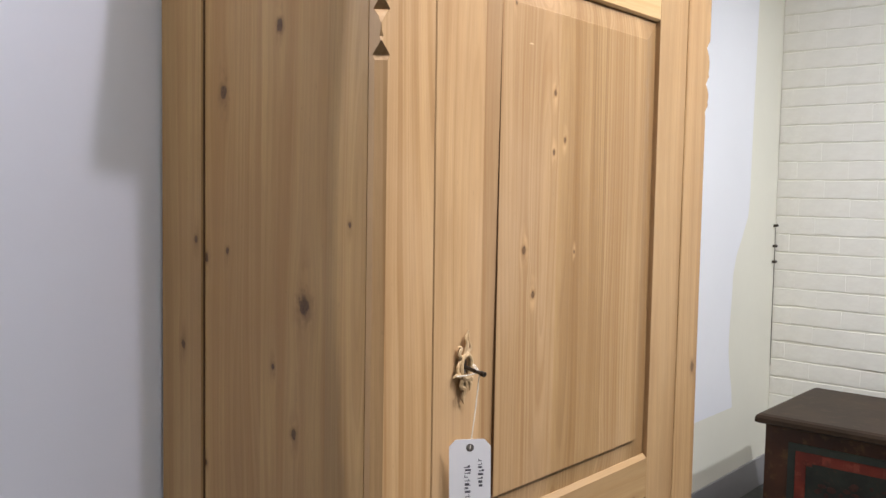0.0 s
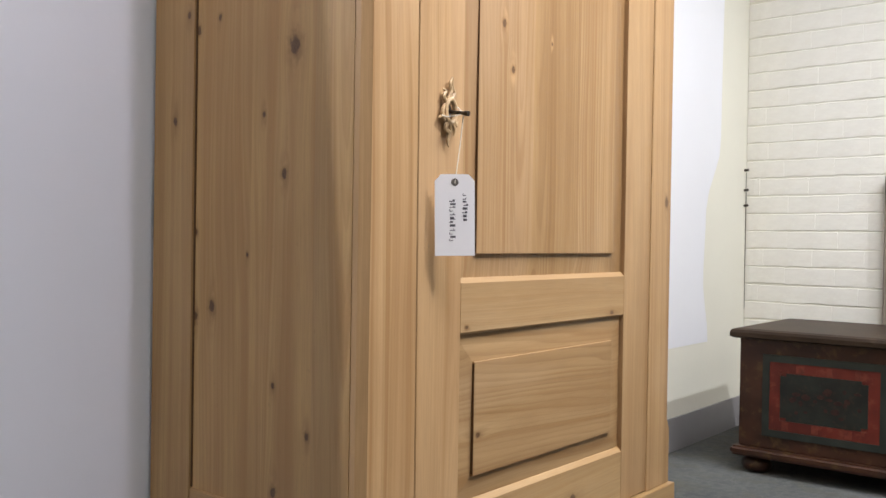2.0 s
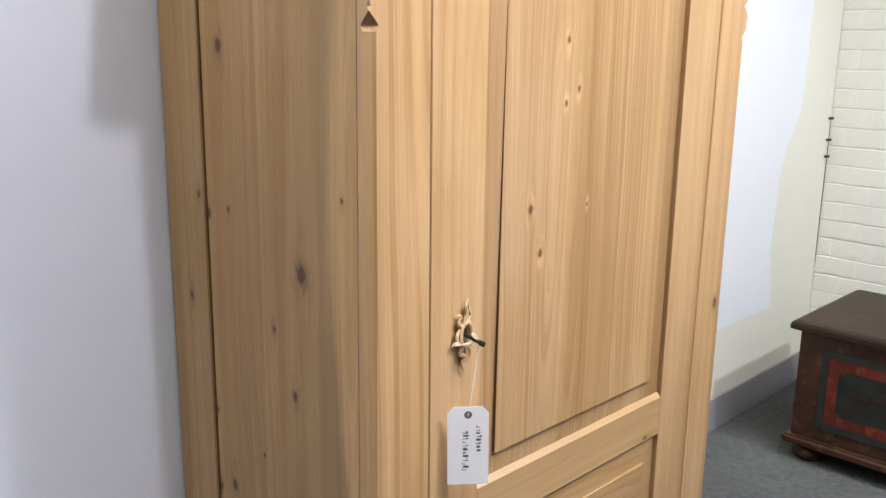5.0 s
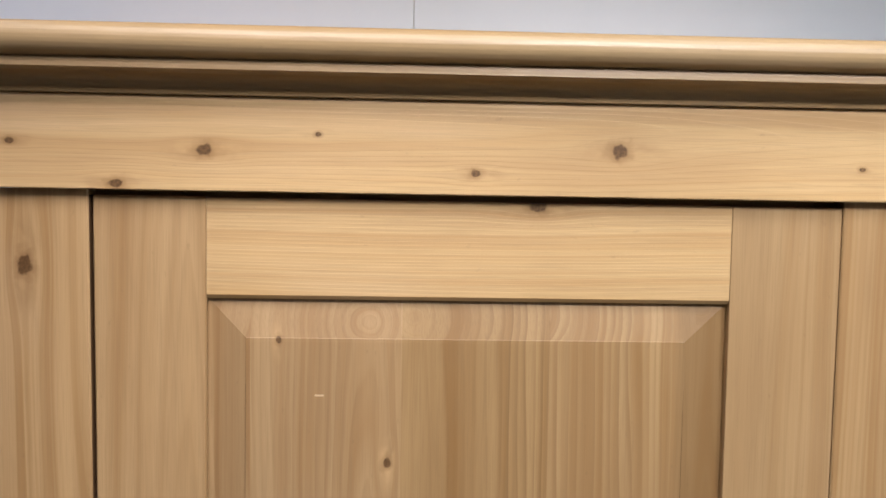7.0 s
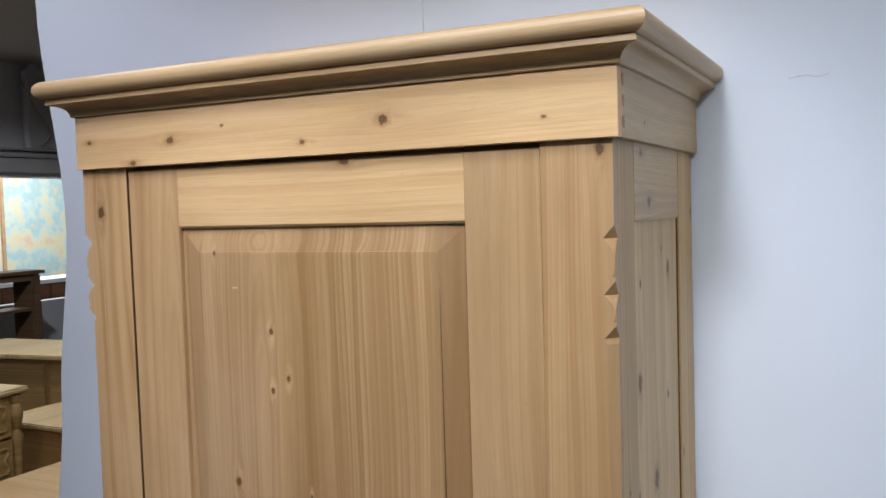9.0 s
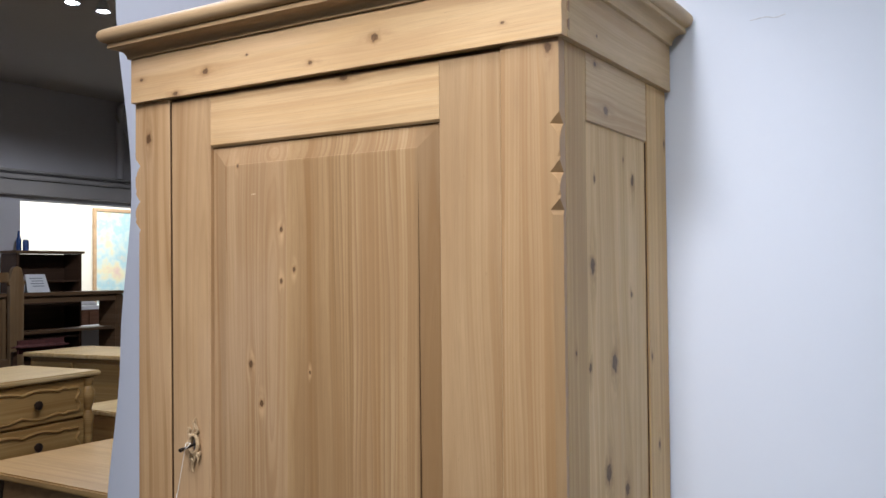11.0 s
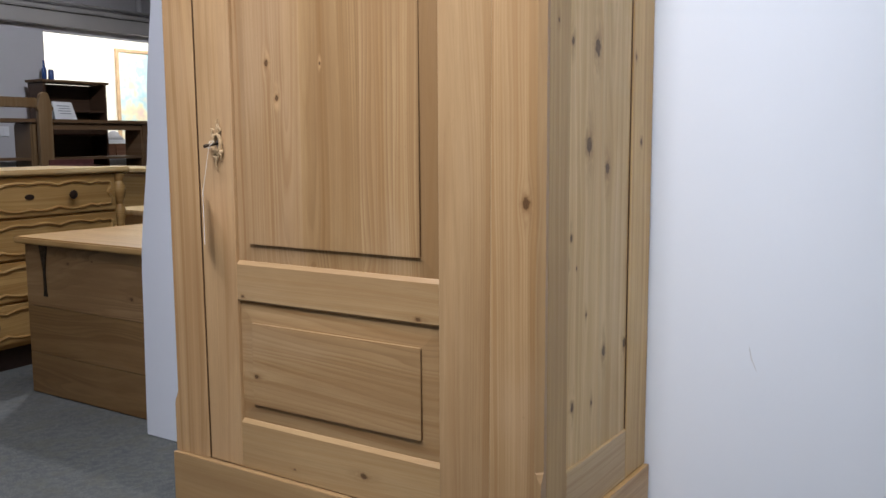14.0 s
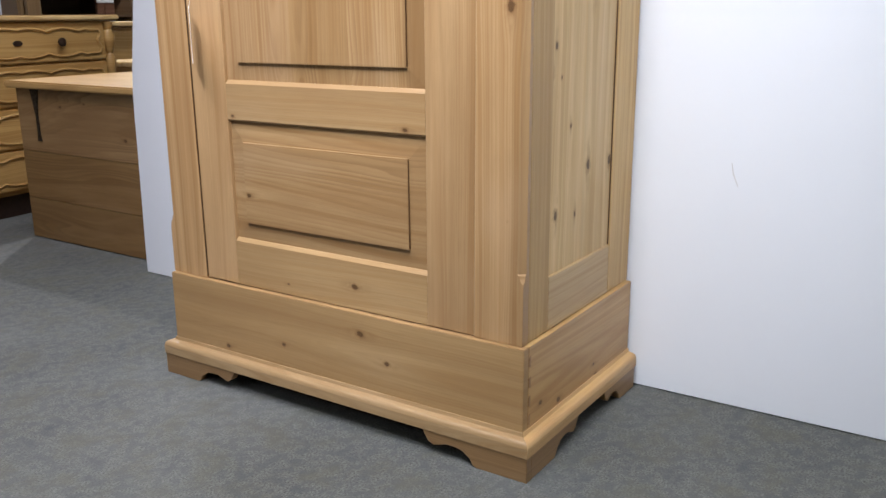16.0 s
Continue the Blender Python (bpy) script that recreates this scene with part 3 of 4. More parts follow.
def mould_side(profile, bx, by, s, back):
    return rings([[(x if x is not None else bx + o, s * (by + o), z) for o, z in profile] for x in (back, None)])


def arc(cx, cz, r, a0, a1, n=8, rz=None):
    rz = rz or r
    return [(cx + r * math.cos(radians(a0 + (a1 - a0) * i / n)), cz + rz * math.sin(radians(a0 + (a1 - a0) * i / n))) for i in range(n + 1)]


base_prof = [(-0.010, 0.052), (0.0245, 0.052), (0.0245, 0.074)] + arc(0.012, 0.076, 0.0115, 0, 90, 6, 0.010)[1:] + [(0.004, 0.088), (0.002, 0.096), (-0.010, 0.096)]
base_prof = [(o, z + 0.004) for o, z in base_prof]
part("plinth_moulding", mould_front(base_prof, PX, PY), P_MOULD, wardrobe)
for s in (-1, 1):
    part("plinth_moulding", mould_side(base_prof, PX, PY, s, BACK), P_MOULD_S, wardrobe)
FX, FY = PX + 0.0225, PY + 0.0225


def foot_outline(a, b):
    """A bracket foot from the outer end a to the inner end b, as pairs along the board and upwards."""
    w = b - a
    pts = [(0.0, 0.055), (0.0, 0.0), (0.47, 0.0)] + [(0.50 + 0.06 * i / 4, 0.004 + 0.018 * math.sin(math.pi / 2 * i / 4)) for i in range(5)]
    pts += [(0.60, 0.030), (0.68, 0.034), (0.76, 0.034), (0.84, 0.027), (0.89, 0.024), (0.94, 0.030), (0.97, 0.042), (1.0, 0.055)]
    return [(a + w * p, z) for p, z in pts]


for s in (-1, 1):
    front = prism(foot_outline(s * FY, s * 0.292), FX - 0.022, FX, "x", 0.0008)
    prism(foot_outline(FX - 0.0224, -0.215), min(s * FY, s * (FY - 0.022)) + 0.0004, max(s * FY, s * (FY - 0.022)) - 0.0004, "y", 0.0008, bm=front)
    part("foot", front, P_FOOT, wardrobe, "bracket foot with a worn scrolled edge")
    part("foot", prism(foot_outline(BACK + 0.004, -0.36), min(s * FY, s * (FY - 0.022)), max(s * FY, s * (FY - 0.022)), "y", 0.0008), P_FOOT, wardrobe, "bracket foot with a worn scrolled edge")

# body: carved and chamfered corner stiles
BYS, ZB, ZT = {-1: 0.530, 1: 0.519}, 0.2825, 1.8155
CUT = [(ZB, 0), (0.405, 0), (0.415, 0.003), (0.424, 0.008), (0.431, 0.0095), (0.434, 0.0128), (1.522, 0.0128), (1.528, 0.016), (1.5305, 0.0165), (1.548, 0.001), (1.554, 0.004),
       (1.562, 0.0015), (1.572, 0.001), (1.582, 0.006), (1.590, 0.0125), (1.5925, 0.0165), (1.612, 0.001), (1.618, 0.004), (1.630, 0.001), (1.646, 0.001), (1.660, 0.006), (1.670, 0.0125), (1.6735, 0.0165), (1.692, 0.0), (ZT, 0.0)]


def corner_stile(s, inner, slant=0.0):
    loops, BY, top = [], BYS[s], inner
    for z, c in CUT:
        inner = top - slant * (ZT - z) / (ZT - ZB)
        c = max(c, 0.0008)
        loops.append([(-0.024, s * inner, z), (-0.0016, s * inner, z), (0.0, s * (inner + 0.0016), z), (0.0, s * (BY - 1.05 * c), z), (-c, s * BY, z), (-0.024, s * BY, z)])
    return rings(loops)


part("front_stile", corner_stile(-1, 0.4175, 0.011), P_STILE_L, wardrobe, "corner stile with a carved and chamfered edge")
part("front_stile", corner_stile(1, 0.4095, 0.006), P_STILE_R, wardrobe, "corner stile with a carved and chamfered edge")
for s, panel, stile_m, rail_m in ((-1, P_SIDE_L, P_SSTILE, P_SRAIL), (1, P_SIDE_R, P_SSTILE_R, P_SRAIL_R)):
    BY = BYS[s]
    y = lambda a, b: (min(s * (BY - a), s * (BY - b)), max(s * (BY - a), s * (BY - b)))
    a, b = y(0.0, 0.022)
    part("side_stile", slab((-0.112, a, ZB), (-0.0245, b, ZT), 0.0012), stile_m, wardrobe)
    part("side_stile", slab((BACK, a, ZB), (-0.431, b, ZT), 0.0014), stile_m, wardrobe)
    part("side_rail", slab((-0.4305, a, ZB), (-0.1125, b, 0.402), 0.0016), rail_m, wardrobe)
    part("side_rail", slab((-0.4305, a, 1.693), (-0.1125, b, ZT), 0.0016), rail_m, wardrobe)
    # dark strip stands in for the groove shadow along the rear rebate
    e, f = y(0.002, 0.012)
    part("rebate_shade", slab((-0.4307, e, 0.404), (-0.4272, f, 1.691), 0.0006), GRIME_SHADE, wardrobe, "dark strip painting the groove shadow in the panel rebate")
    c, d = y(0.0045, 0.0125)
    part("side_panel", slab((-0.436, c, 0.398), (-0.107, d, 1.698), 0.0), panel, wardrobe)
part("back_panel", slab((BACK, -0.496, ZB), (BACK + 0.012, 0.496, ZT), 0), P_IN, wardrobe)

# door
# unseen boards added to block light and view through the top gap
part("inner_header", slab((-0.060, -0.505, 1.780), (-0.0315, 0.495, 1.850), 0), P_IN, wardrobe)
part("body_top", slab((BACK + 0.013, -0.507, 1.790), (-0.061, 0.496, 1.8163), 0), P_IN, wardrobe)
door = part("door", slab((-0.030, -0.396, 0.31), (-0.0245, 0.388, 1.79), 0), P_IN, wardrobe, "panelled pine door with two fielded panels")
DX, DL, DR, IL, IR = -0.0026, -0.4135, 0.4086, -0.2925, 0.2850
part("door_stile", prism([(DL + 0.011, 0.284), (IL, 0.284), (IL, 1.8095), (DL, 1.8095)], DX - 0.022, DX, "x", 0.0016), P_DSTILE, door)
part("door_stile", prism([(IR, 0.284), (DR - 0.0057, 0.284), (DR + 0.0003, 1.8085), (IR, 1.8085)], DX - 0.022, DX, "x", 0.0008), P_DSTILE, door)
# dirt and depth shade painted on the two faces of the hinge-side gap
part("gap_grime", prism([(-0.4065, ZB + 0.002), (-0.4057, ZB + 0.002), (-0.4165, ZT - 0.006), (-0.4173, ZT - 0.006)], -0.021, -0.0022, "x"), GRIME_SHADE, wardrobe, "dark dirt and painted depth shade in the door gap")
part("gap_grime", prism([(DL + 0.0104, 0.286), (DL + 0.0112, 0.286), (DL + 0.0002, 1.807), (DL - 0.0006, 1.807)], -0.021, DX - 0.0020, "x"), GRIME_SHADE, door, "dark dirt and painted depth shade in the door gap")


def rail(z0, z1, top=0.0, low=0.0):
    """A rail whose panel edges are chamfered by top and low."""
    f = DX - 0.0006
    out = [(f - 0.021, z0), (f - low, z0), (f, z0 + low * 1.1), (f, z1 - top * 1.1), (f - top, z1), (f - 0.021, z1)]
    out = [p for i, p in enumerate(out) if p != out[i - 1]]
    return rings([[(x, yy, z) for x, z in out] for yy in (IL + 0.0004, IR - 0.0004)])


part("door_rail", rail(1.699, 1.8085, 0.0, 0.004), P_TOPRAIL, door)
part("door_rail", rail(0.693, 0.790, 0.008, 0.004), P_MIDRAIL, door)
part("door_rail", rail(0.284, 0.404, 0.008, 0.0), P_BOTRAIL, door)


def fielded(z0, z1, m, over=None, top=0.0004, low=0.0062):
    """A raised panel: flat field, a small step, and a margin that slopes down to the frame."""
    up = (over or m) / m
    def loop(k, x):
        return [(x, IL - 0.004 + k, z0 - 0.004 + k * 0.97), (x, IR + 0.004 - k * 1.11, z0 - 0.004 + k * 0.97), (x, IR + 0.004 - k * 1.11, z1 + 0.004 - k * up), (x, IL - 0.004 + k, z1 + 0.004 - k * up)]
    edge = [(x - (low if i < 2 else top), yy, z) for i, (x, yy, z) in enumerate(loop(m - 0.0005, -0.0042))]
    return rings([loop(0, -0.023), loop(0, -0.0135), edge, loop(m, -0.0042), loop(m + 0.004, -0.0040)])


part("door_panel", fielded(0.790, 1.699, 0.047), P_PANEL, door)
part("door_panel", fielded(0.404, 0.693, 0.047, 0.054, 0.0045, 0.0062), P_LOW, door)

# dark strips paint wax and the step's shade along the raised fields
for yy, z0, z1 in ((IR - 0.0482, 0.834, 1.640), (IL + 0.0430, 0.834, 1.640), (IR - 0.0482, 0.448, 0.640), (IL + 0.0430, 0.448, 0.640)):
    part("wax_shade_line", slab((-0.0110, yy - 0.0008, z0), (-0.0050, yy + 0.0008, z1), 0), GRIME_SHADE, door, "dark line of wax and painted step shade at the raised field")
part("chip", slab((-0.0040, -0.174, 1.5917), (-0.0034, -0.164, 1.5936), 0), D_CHIP, door, "small pale chip in the panel")

# escutcheon, key and price tag
EY, EZ = -0.337, 1.066


def escutcheon():
    def pt(a, b, x=0.0035):
        return (x, EY + a, EZ + b)
    bm = tube([pt(0.0125 * math.cos(radians(k)), 0.0195 * math.sin(radians(k)), 0.004) for k in range(0, 361, 20)], 0.0045, 8)
    limbs = [
        ([pt(-0.004, 0.020), pt(0.002, 0.034), pt(-0.001, 0.046), pt(0.006, 0.058)], [0.0045, 0.004, 0.003, 0.0008]),
        ([pt(0.003, 0.020), pt(0.011, 0.030), pt(0.006, 0.042), pt(0.007, 0.055)], [0.004, 0.003, 0.0022, 0.0008]),
        ([pt(-0.010, 0.014), pt(-0.017, 0.022), pt(-0.012, 0.031), pt(-0.020, 0.034)], [0.0045, 0.004, 0.003, 0.001]),
        ([pt(-0.013, 0.010), pt(-0.020, 0.000), pt(-0.017, -0.012), pt(-0.012, -0.015)], [0.003, 0.0035, 0.0035, 0.003]),
        ([pt(-0.010, -0.013), pt(-0.020, -0.010), pt(-0.029, -0.014)], [0.0045, 0.004, 0.001]),
        ([pt(0.008, -0.016), pt(0.016, -0.021), pt(0.019, -0.013)], [0.0045, 0.004, 0.001]),
        ([pt(0.004, -0.018), pt(0.012, -0.028), pt(0.011, -0.040)], [0.0045, 0.0035, 0.001]),
        ([pt(-0.006, -0.018), pt(-0.012, -0.030), pt(-0.003, -0.036), pt(-0.006, -0.050), pt(-0.002, -0.060)], [0.0045, 0.004, 0.0045, 0.003, 0.0008]),
        ([pt(-0.002, -0.020), pt(0.002, -0.030), pt(-0.003, -0.042)], [0.004, 0.003, 0.002])]
    for pts, rad in limbs:
        path = bend(pts, 5)
        rr = [rad[min(int(i / 5), len(rad) - 1)] * (1 - (i % 5) / 5) + rad[min(int(i / 5) + 1, len(rad) - 1)] * (i % 5) / 5 for i in range(len(path))]
        tube(path, rr, 7, bm=bm, flat=0.8)
    return bm


part("escutcheon", escutcheon(), CARVED, door, "carved leafy keyhole escutcheon in pale wood and brass tones", True)
part("keyhole", prism([(EY + 0.008 * math.cos(radians(k)), EZ + 0.0145 * math.sin(radians(k))) for k in range(0, 360, 24)], -0.003, -0.0010, "x"), EYELET, door, "dark keyhole")
key_bm = tube([(-0.004, EY, EZ), (0.036, EY, EZ - 0.006)], 0.0030, 10)
tube([(0.034, EY, EZ - 0.0056), (0.042, EY, EZ - 0.007)], [0.0042, 0.0044], 10, bm=key_bm)
part("key", key_bm, DARKIRON, door, "old dark iron key in the lock", True)

TX, TYY = 0.034, -0.357
tag = thing("price_tag", pose(TX, TYY, 0.829, 1.0, 0.0, -42), "white card price tag hanging on string from the key", "tag")
W, Hh = 0.0325, 0.131
card = part("card", prism([(-W, 0), (W, 0), (W, Hh - 0.011), (W - 0.010, Hh), (-W + 0.010, Hh), (-W, Hh - 0.011)], -0.0004, 0.0004, "x"), TAG, tag)
part("eyelet", prism([(0.0062 * math.cos(radians(k)), Hh - 0.013 + 0.0062 * math.sin(radians(k))) for k in range(0, 360, 20)], -0.0007, 0.0007, "x"), EYELET, tag, "dark reinforced eyelet")
rng = random.Random(4)
for col, (z0, z1, h) in enumerate([(0.024, 0.092, 0.0092), (0.056, 0.098, 0.0080)]):
    z = z0
    bars = bmesh.new()
    y0 = -0.004 if col == 0 else 0.017
    while z < z1:
        dz = rng.uniform(0.0030, 0.0060)
        wob = rng.uniform(-0.001, 0.001)
        slab((0.0004, y0 + wob - h / 2, z), (0.0006, y0 + wob - h / 2 + rng.uniform(0.5, 1.0) * h, z + rng.uniform(0.0009, 0.0015)), 0, bm=bars)
        slab((0.0004, y0 + wob - h / 2 + rng.choice((0, 0.6, 0.85)) * h, z), (0.0006, y0 + wob - h / 2 + rng.choice((0, 0.6, 0.85)) * h + 0.0011, z + dz * 0.75), 0, bm=bars)
        z += dz + 0.0012
    tagged(part("pen_mark", bars, INK, card, "unreadable dark pen marks"), "", "", "", "stuff")
hole = Vector((0, 0, Hh - 0.013))
inv = tag.matrix_basis.inverted()
knot_at = inv @ Vector((0.030, EY + 0.002, EZ - 0.006))
thread = tube([hole + Vector((0.001, 0, -0.002)), hole + (knot_at - hole) * 0.5 + Vector((0.0005, 0.0008, 0)), knot_at], 0.0009, 6)
tube(bend([knot_at, inv @ Vector((0.022, EY - 0.004, EZ + 0.004)), inv @ Vector((0.018, EY + 0.004, EZ + 0.004)), inv @ Vector((0.030, EY + 0.003, EZ - 0.006))]), 0.0009, 6, bm=thread)
tube(bend([knot_at, inv @ Vector((0.012, EY - 0.014, EZ - 0.011)), inv @ Vector((0.010, EY - 0.030, EZ - 0.010))]), 0.0010, 6, bm=thread)
part("string", thread, STRING, tag, "thin natural string")

# frieze and cornice
CX, CY, CZ0, CZ1 = 0.012, 0.531, 1.8157, 1.916
part("frieze_front", slab((CX - 0.022, -CY + 0.0005, CZ0), (CX, CY - 0.0005, CZ1), 0.0010), P_FRIEZE, wardrobe)
for s in (-1, 1):
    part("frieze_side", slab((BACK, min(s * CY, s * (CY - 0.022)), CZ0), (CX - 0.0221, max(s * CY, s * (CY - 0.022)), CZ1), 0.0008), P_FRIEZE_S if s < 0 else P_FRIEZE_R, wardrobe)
    for z in (1.838, 1.868, 1.898):
        pin = prism([(CX - 0.030, z - 0.010), (CX - 0.0225, z - 0.007), (CX - 0.0225, z + 0.007), (CX - 0.030, z + 0.010)], min(s * (CY - 0.004), s * (CY + 0.0006)), max(s * (CY - 0.004), s * (CY + 0.0006)), "y")
        part("dovetail", pin, P_PIN, wardrobe, "dark end-grain dovetail")
crown = [(-0.012, 1.9164), (0.0040, 1.9164), (0.0055, 1.9172)] + [(0.0055 + 0.025 * (1 - math.cos(radians(k))), 1.918 + 0.020 * math.sin(radians(k))) for k in (15, 35, 55, 75, 90)]
crown += [(0.0345, 1.9385), (0.0365, 1.9395), (0.0355, 1.9485), (0.0345, 1.9495)] + arc(0.0345, 1.9672, 0.0180, -84, 82, 14, 0.0172) + [(-0.012, 1.9845)]
part("cornice", mould_front(crown, CX, CY), P_MOULD, wardrobe, "moulded cornice with a rounded bead", True)
for s in (-1, 1):
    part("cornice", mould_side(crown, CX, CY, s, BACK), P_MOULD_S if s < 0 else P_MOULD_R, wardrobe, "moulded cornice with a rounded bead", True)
part("top_board", slab((BACK, -CY, 1.962), (CX - 0.003, CY, 1.980), 0.001), P_IN, wardrobe)

# ---- painted chest by the brick wall ----
C_BROWN = paint("painted_brown", (0.066, 0.024, 0.011), 0.46, 0.5, 7.0, 0.0006, 60.0, (0.105, 0.058, 0.022), 0.7)
C_LID = paint("dark_lid", (0.046, 0.027, 0.015), 0.5, 0.4, 6.0, 0.0006, 50.0, (0.078, 0.050, 0.030), 0.5, 0.25)
C_RED = paint("painted_red", (0.165, 0.024, 0.013), 0.5, 0.5, 9.0, 0.0003, 80.0, (0.22, 0.055, 0.032), 0.7)
C_GREEN = paint("painted_green", (0.030, 0.036, 0.028), 0.5, 0.4, 12.0, 0.0003, 80.0)
C_DARK = paint("painted_dark_panel", (0.022, 0.026, 0.020), 0.5, 0.5, 14.0, 0.0003, 80.0, (0.05, 0.03, 0.02), 0.5)
C_PINK = paint("worn_red", (0.205, 0.042, 0.025), 0.5, 0.5, 30.0, 0.0, 80.0, (0.24, 0.04, 0.024), 0.8)
C_FLOWER = paint("painted_flower", (0.062, 0.021, 0.015), 0.5, 0.6, 40.0, 0.0, 80.0, (0.025, 0.026, 0.018), 0.8)
chest = thing("painted_chest", pose(-0.358, 1.803, 0), "dark brown painted wooden chest with red-framed panels on bun feet", "chest")
CW, CD = 1.15, 0.62
part("body", slab((0.030, 0.030, 0.098), (CW - 0.03, CD - 0.02, 0.505), 0.003), C_BROWN, chest)
lid = rings([[(0.012, 0.012, 0.504), (CW - 0.012, 0.012, 0.504), (CW - 0.012, CD, 0.504), (0.012, CD, 0.504)],
             [(0.0, 0.0, 0.510), (CW, 0.0, 0.510), (CW, CD, 0.510), (0.0, CD, 0.510)],
             [(0.0, 0.0, 0.526), (CW, 0.0, 0.526), (CW, CD, 0.526), (0.0, CD, 0.526)],
             [(0.005, 0.005, 0.536), (CW - 0.005, 0.005, 0.536), (CW - 0.005, CD, 0.536), (0.005, CD, 0.536)],
             [(0.020, 0.020, 0.541), (CW - 0.02, 0.02, 0.541), (CW - 0.02, CD, 0.541), (0.02, CD, 0.541)]])
part("lid", lid, C_LID, chest, "dark worn lid with a moulded edge")
part("base_moulding", slab((0.004, 0.004, 0.062), (CW - 0.004, CD - 0.01, 0.097), 0.010, 3), C_BROWN, chest)
for fx in (0.085, CW - 0.085):
    for fy in (0.075, CD - 0.09):
        ft = lathe([(0.030, 0.062), (0.040, 0.055), (0.052, 0.040), (0.055, 0.028), (0.050, 0.012), (0.034, 0.0)], 20)
        bmesh.ops.translate(ft, vec=(fx, fy, 0), verts=ft.verts[:])
        part("bun_foot", ft, C_BROWN, chest, "turned reddish bun foot", True)
for x0 in (0.118, 0.640):
    x1 = x0 + 0.43
    def border(k, w, yy, z0, z1, depth):
        bm = bmesh.new()
        a, b = x0 + k, x1 - k
        for q in ([(a, z0), (b, z0), (b - w, z0 + w), (a + w, z0 + w)], [(b, z0), (b, z1), (b - w, z1 - w), (b - w, z0 + w)],
                  [(b, z1), (a, z1), (a + w, z1 - w), (b - w, z1 - w)], [(a, z1), (a, z0), (a + w, z0 + w), (a + w, z1 - w)]):
            prism(q, yy - depth, yy, "y", 0.0, bm=bm)
        return bm
    panel = part("front_panel", border(0.0, 0.026, 0.0302, 0.146, 0.450, 0.006), C_GREEN, chest, "dark green painted panel frame")
    part("red_frame", border(0.0262, 0.038, 0.0302, 0.1722, 0.4238, 0.004), C_RED, panel, "red painted mitred frame")
    fa, fb, fc, fd, nk = x0 + 0.0645, x1 - 0.0645, 0.2106, 0.3854, 0.022
    field = prism([(fa + nk, fc), (fb - nk, fc), (fb - nk, fc + nk * 0.5), (fb, fc + nk * 0.5), (fb, fd - nk * 0.5), (fb - nk, fd - nk * 0.5), (fb - nk, fd), (fa + nk, fd), (fa + nk, fd - nk * 0.5), (fa, fd - nk * 0.5),
                   (fa, fc + nk * 0.5), (fa + nk, fc + nk * 0.5)], 0.0265, 0.0296, "y")
    part("painted_field", field, C_DARK, panel, "dark notched field with faint flowers")
    part("red_ground", slab((fa, 0.0285, fc), (fb, 0.0302, fd), 0), C_RED, panel, "red painted corner ground")
    rs = random.Random(int(x0 * 100))
    for k in range(6):
        up, wide = k % 2, rs.uniform(0.016, 0.030)
        px, pz = x0 + 0.07 + 0.26 * k / 5 + rs.uniform(-0.02, 0.02), (0.389 if up else 0.1765)
        part("brush_mark", slab((px, 0.0256, pz), (px + wide, 0.0262, pz + 0.030), 0), C_PINK, panel, "paler worn brush mark on the red frame")
    rf = random.Random(11)
    for _ in range(26):
        cx, cz = rf.gauss((x0 + x1) / 2, 0.075), rf.gauss(0.298, 0.040)
        if x0 + 0.085 < cx < x1 - 0.085 and 0.228 < cz < 0.37:
            r1, r2 = rf.uniform(0.006, 0.016), rf.uniform(0.005, 0.012)
            yy = 0.0263 - 0.00005 * _
            petal = prism([(cx + r1 * math.cos(radians(k)), cz + r2 * math.sin(radians(k))) for k in range(0, 360, 30)], yy - 0.0002, yy, "y")
            part("painted_petal", petal, C_FLOWER, panel, "faded dull red painted petal")

LEAN = paint("brown_board", (0.33, 0.28, 0.22), 0.6, 0.3, 10.0)
part("leaning_board", slab((-0.030, 2.675, 0.0), (0.5, 2.70, 1.165), 0.004), LEAN, None)
tagged(bpy.data.objects["leaning_board"], "greyish brown wooden board standing behind the chest", "board")
for z in (1.21, 1.115, 1.042):
    part("nail", tube([(-0.648, 2.690, z), (-0.628, 2.690, z + 0.002)], 0.006, 8), DARKIRON, bpy.data.objects["wall_back"], "small dark nail")

# ---- blanket box and the furniture beyond ----
B_BOX = pine("old_pine_box", "y", "x", [(-0.34, 0.13, 10), (-0.72, 0.60, 6), (-0.30, 0.42, 6), (-0.62, 0.57, 5)], seed=30, early=(0.26, 0.150, 0.055), late=(0.10, 0.050, 0.016), ring=0.017, wild=4.0, rough=0.5, contrast=1.5, lo=0.40, wide=0.25)
B_BOX_TOP = pine("old_pine_top_plank", "y", "x", [(0.30, 0.58, 6), (0.46, 0.60, 4), (0.70, 0.47, 8)], seed=35, early=(0.32, 0.195, 0.085), late=(0.13, 0.070, 0.027), ring=0.017, wild=4.0, rough=0.5, contrast=1.3, lo=0.40, wide=0.25)
B_LID = pine("old_pine_lid", "y", "z", (), seed=31, early=(0.50, 0.31, 0.115), late=(0.36, 0.20, 0.070), ring=0.012, contrast=0.5)
B_END = pine("old_pine_end", "x", "y", (), seed=32, early=(0.36, 0.225, 0.105), late=(0.25, 0.145, 0.06), ring=0.008)
box = thing("blanket_box", pose(-0.672, -2.285, 0, 0, 0, 0), "plain old pine blanket box with iron strap hinges", "chest")
BW, BD = 1.047, 0.68
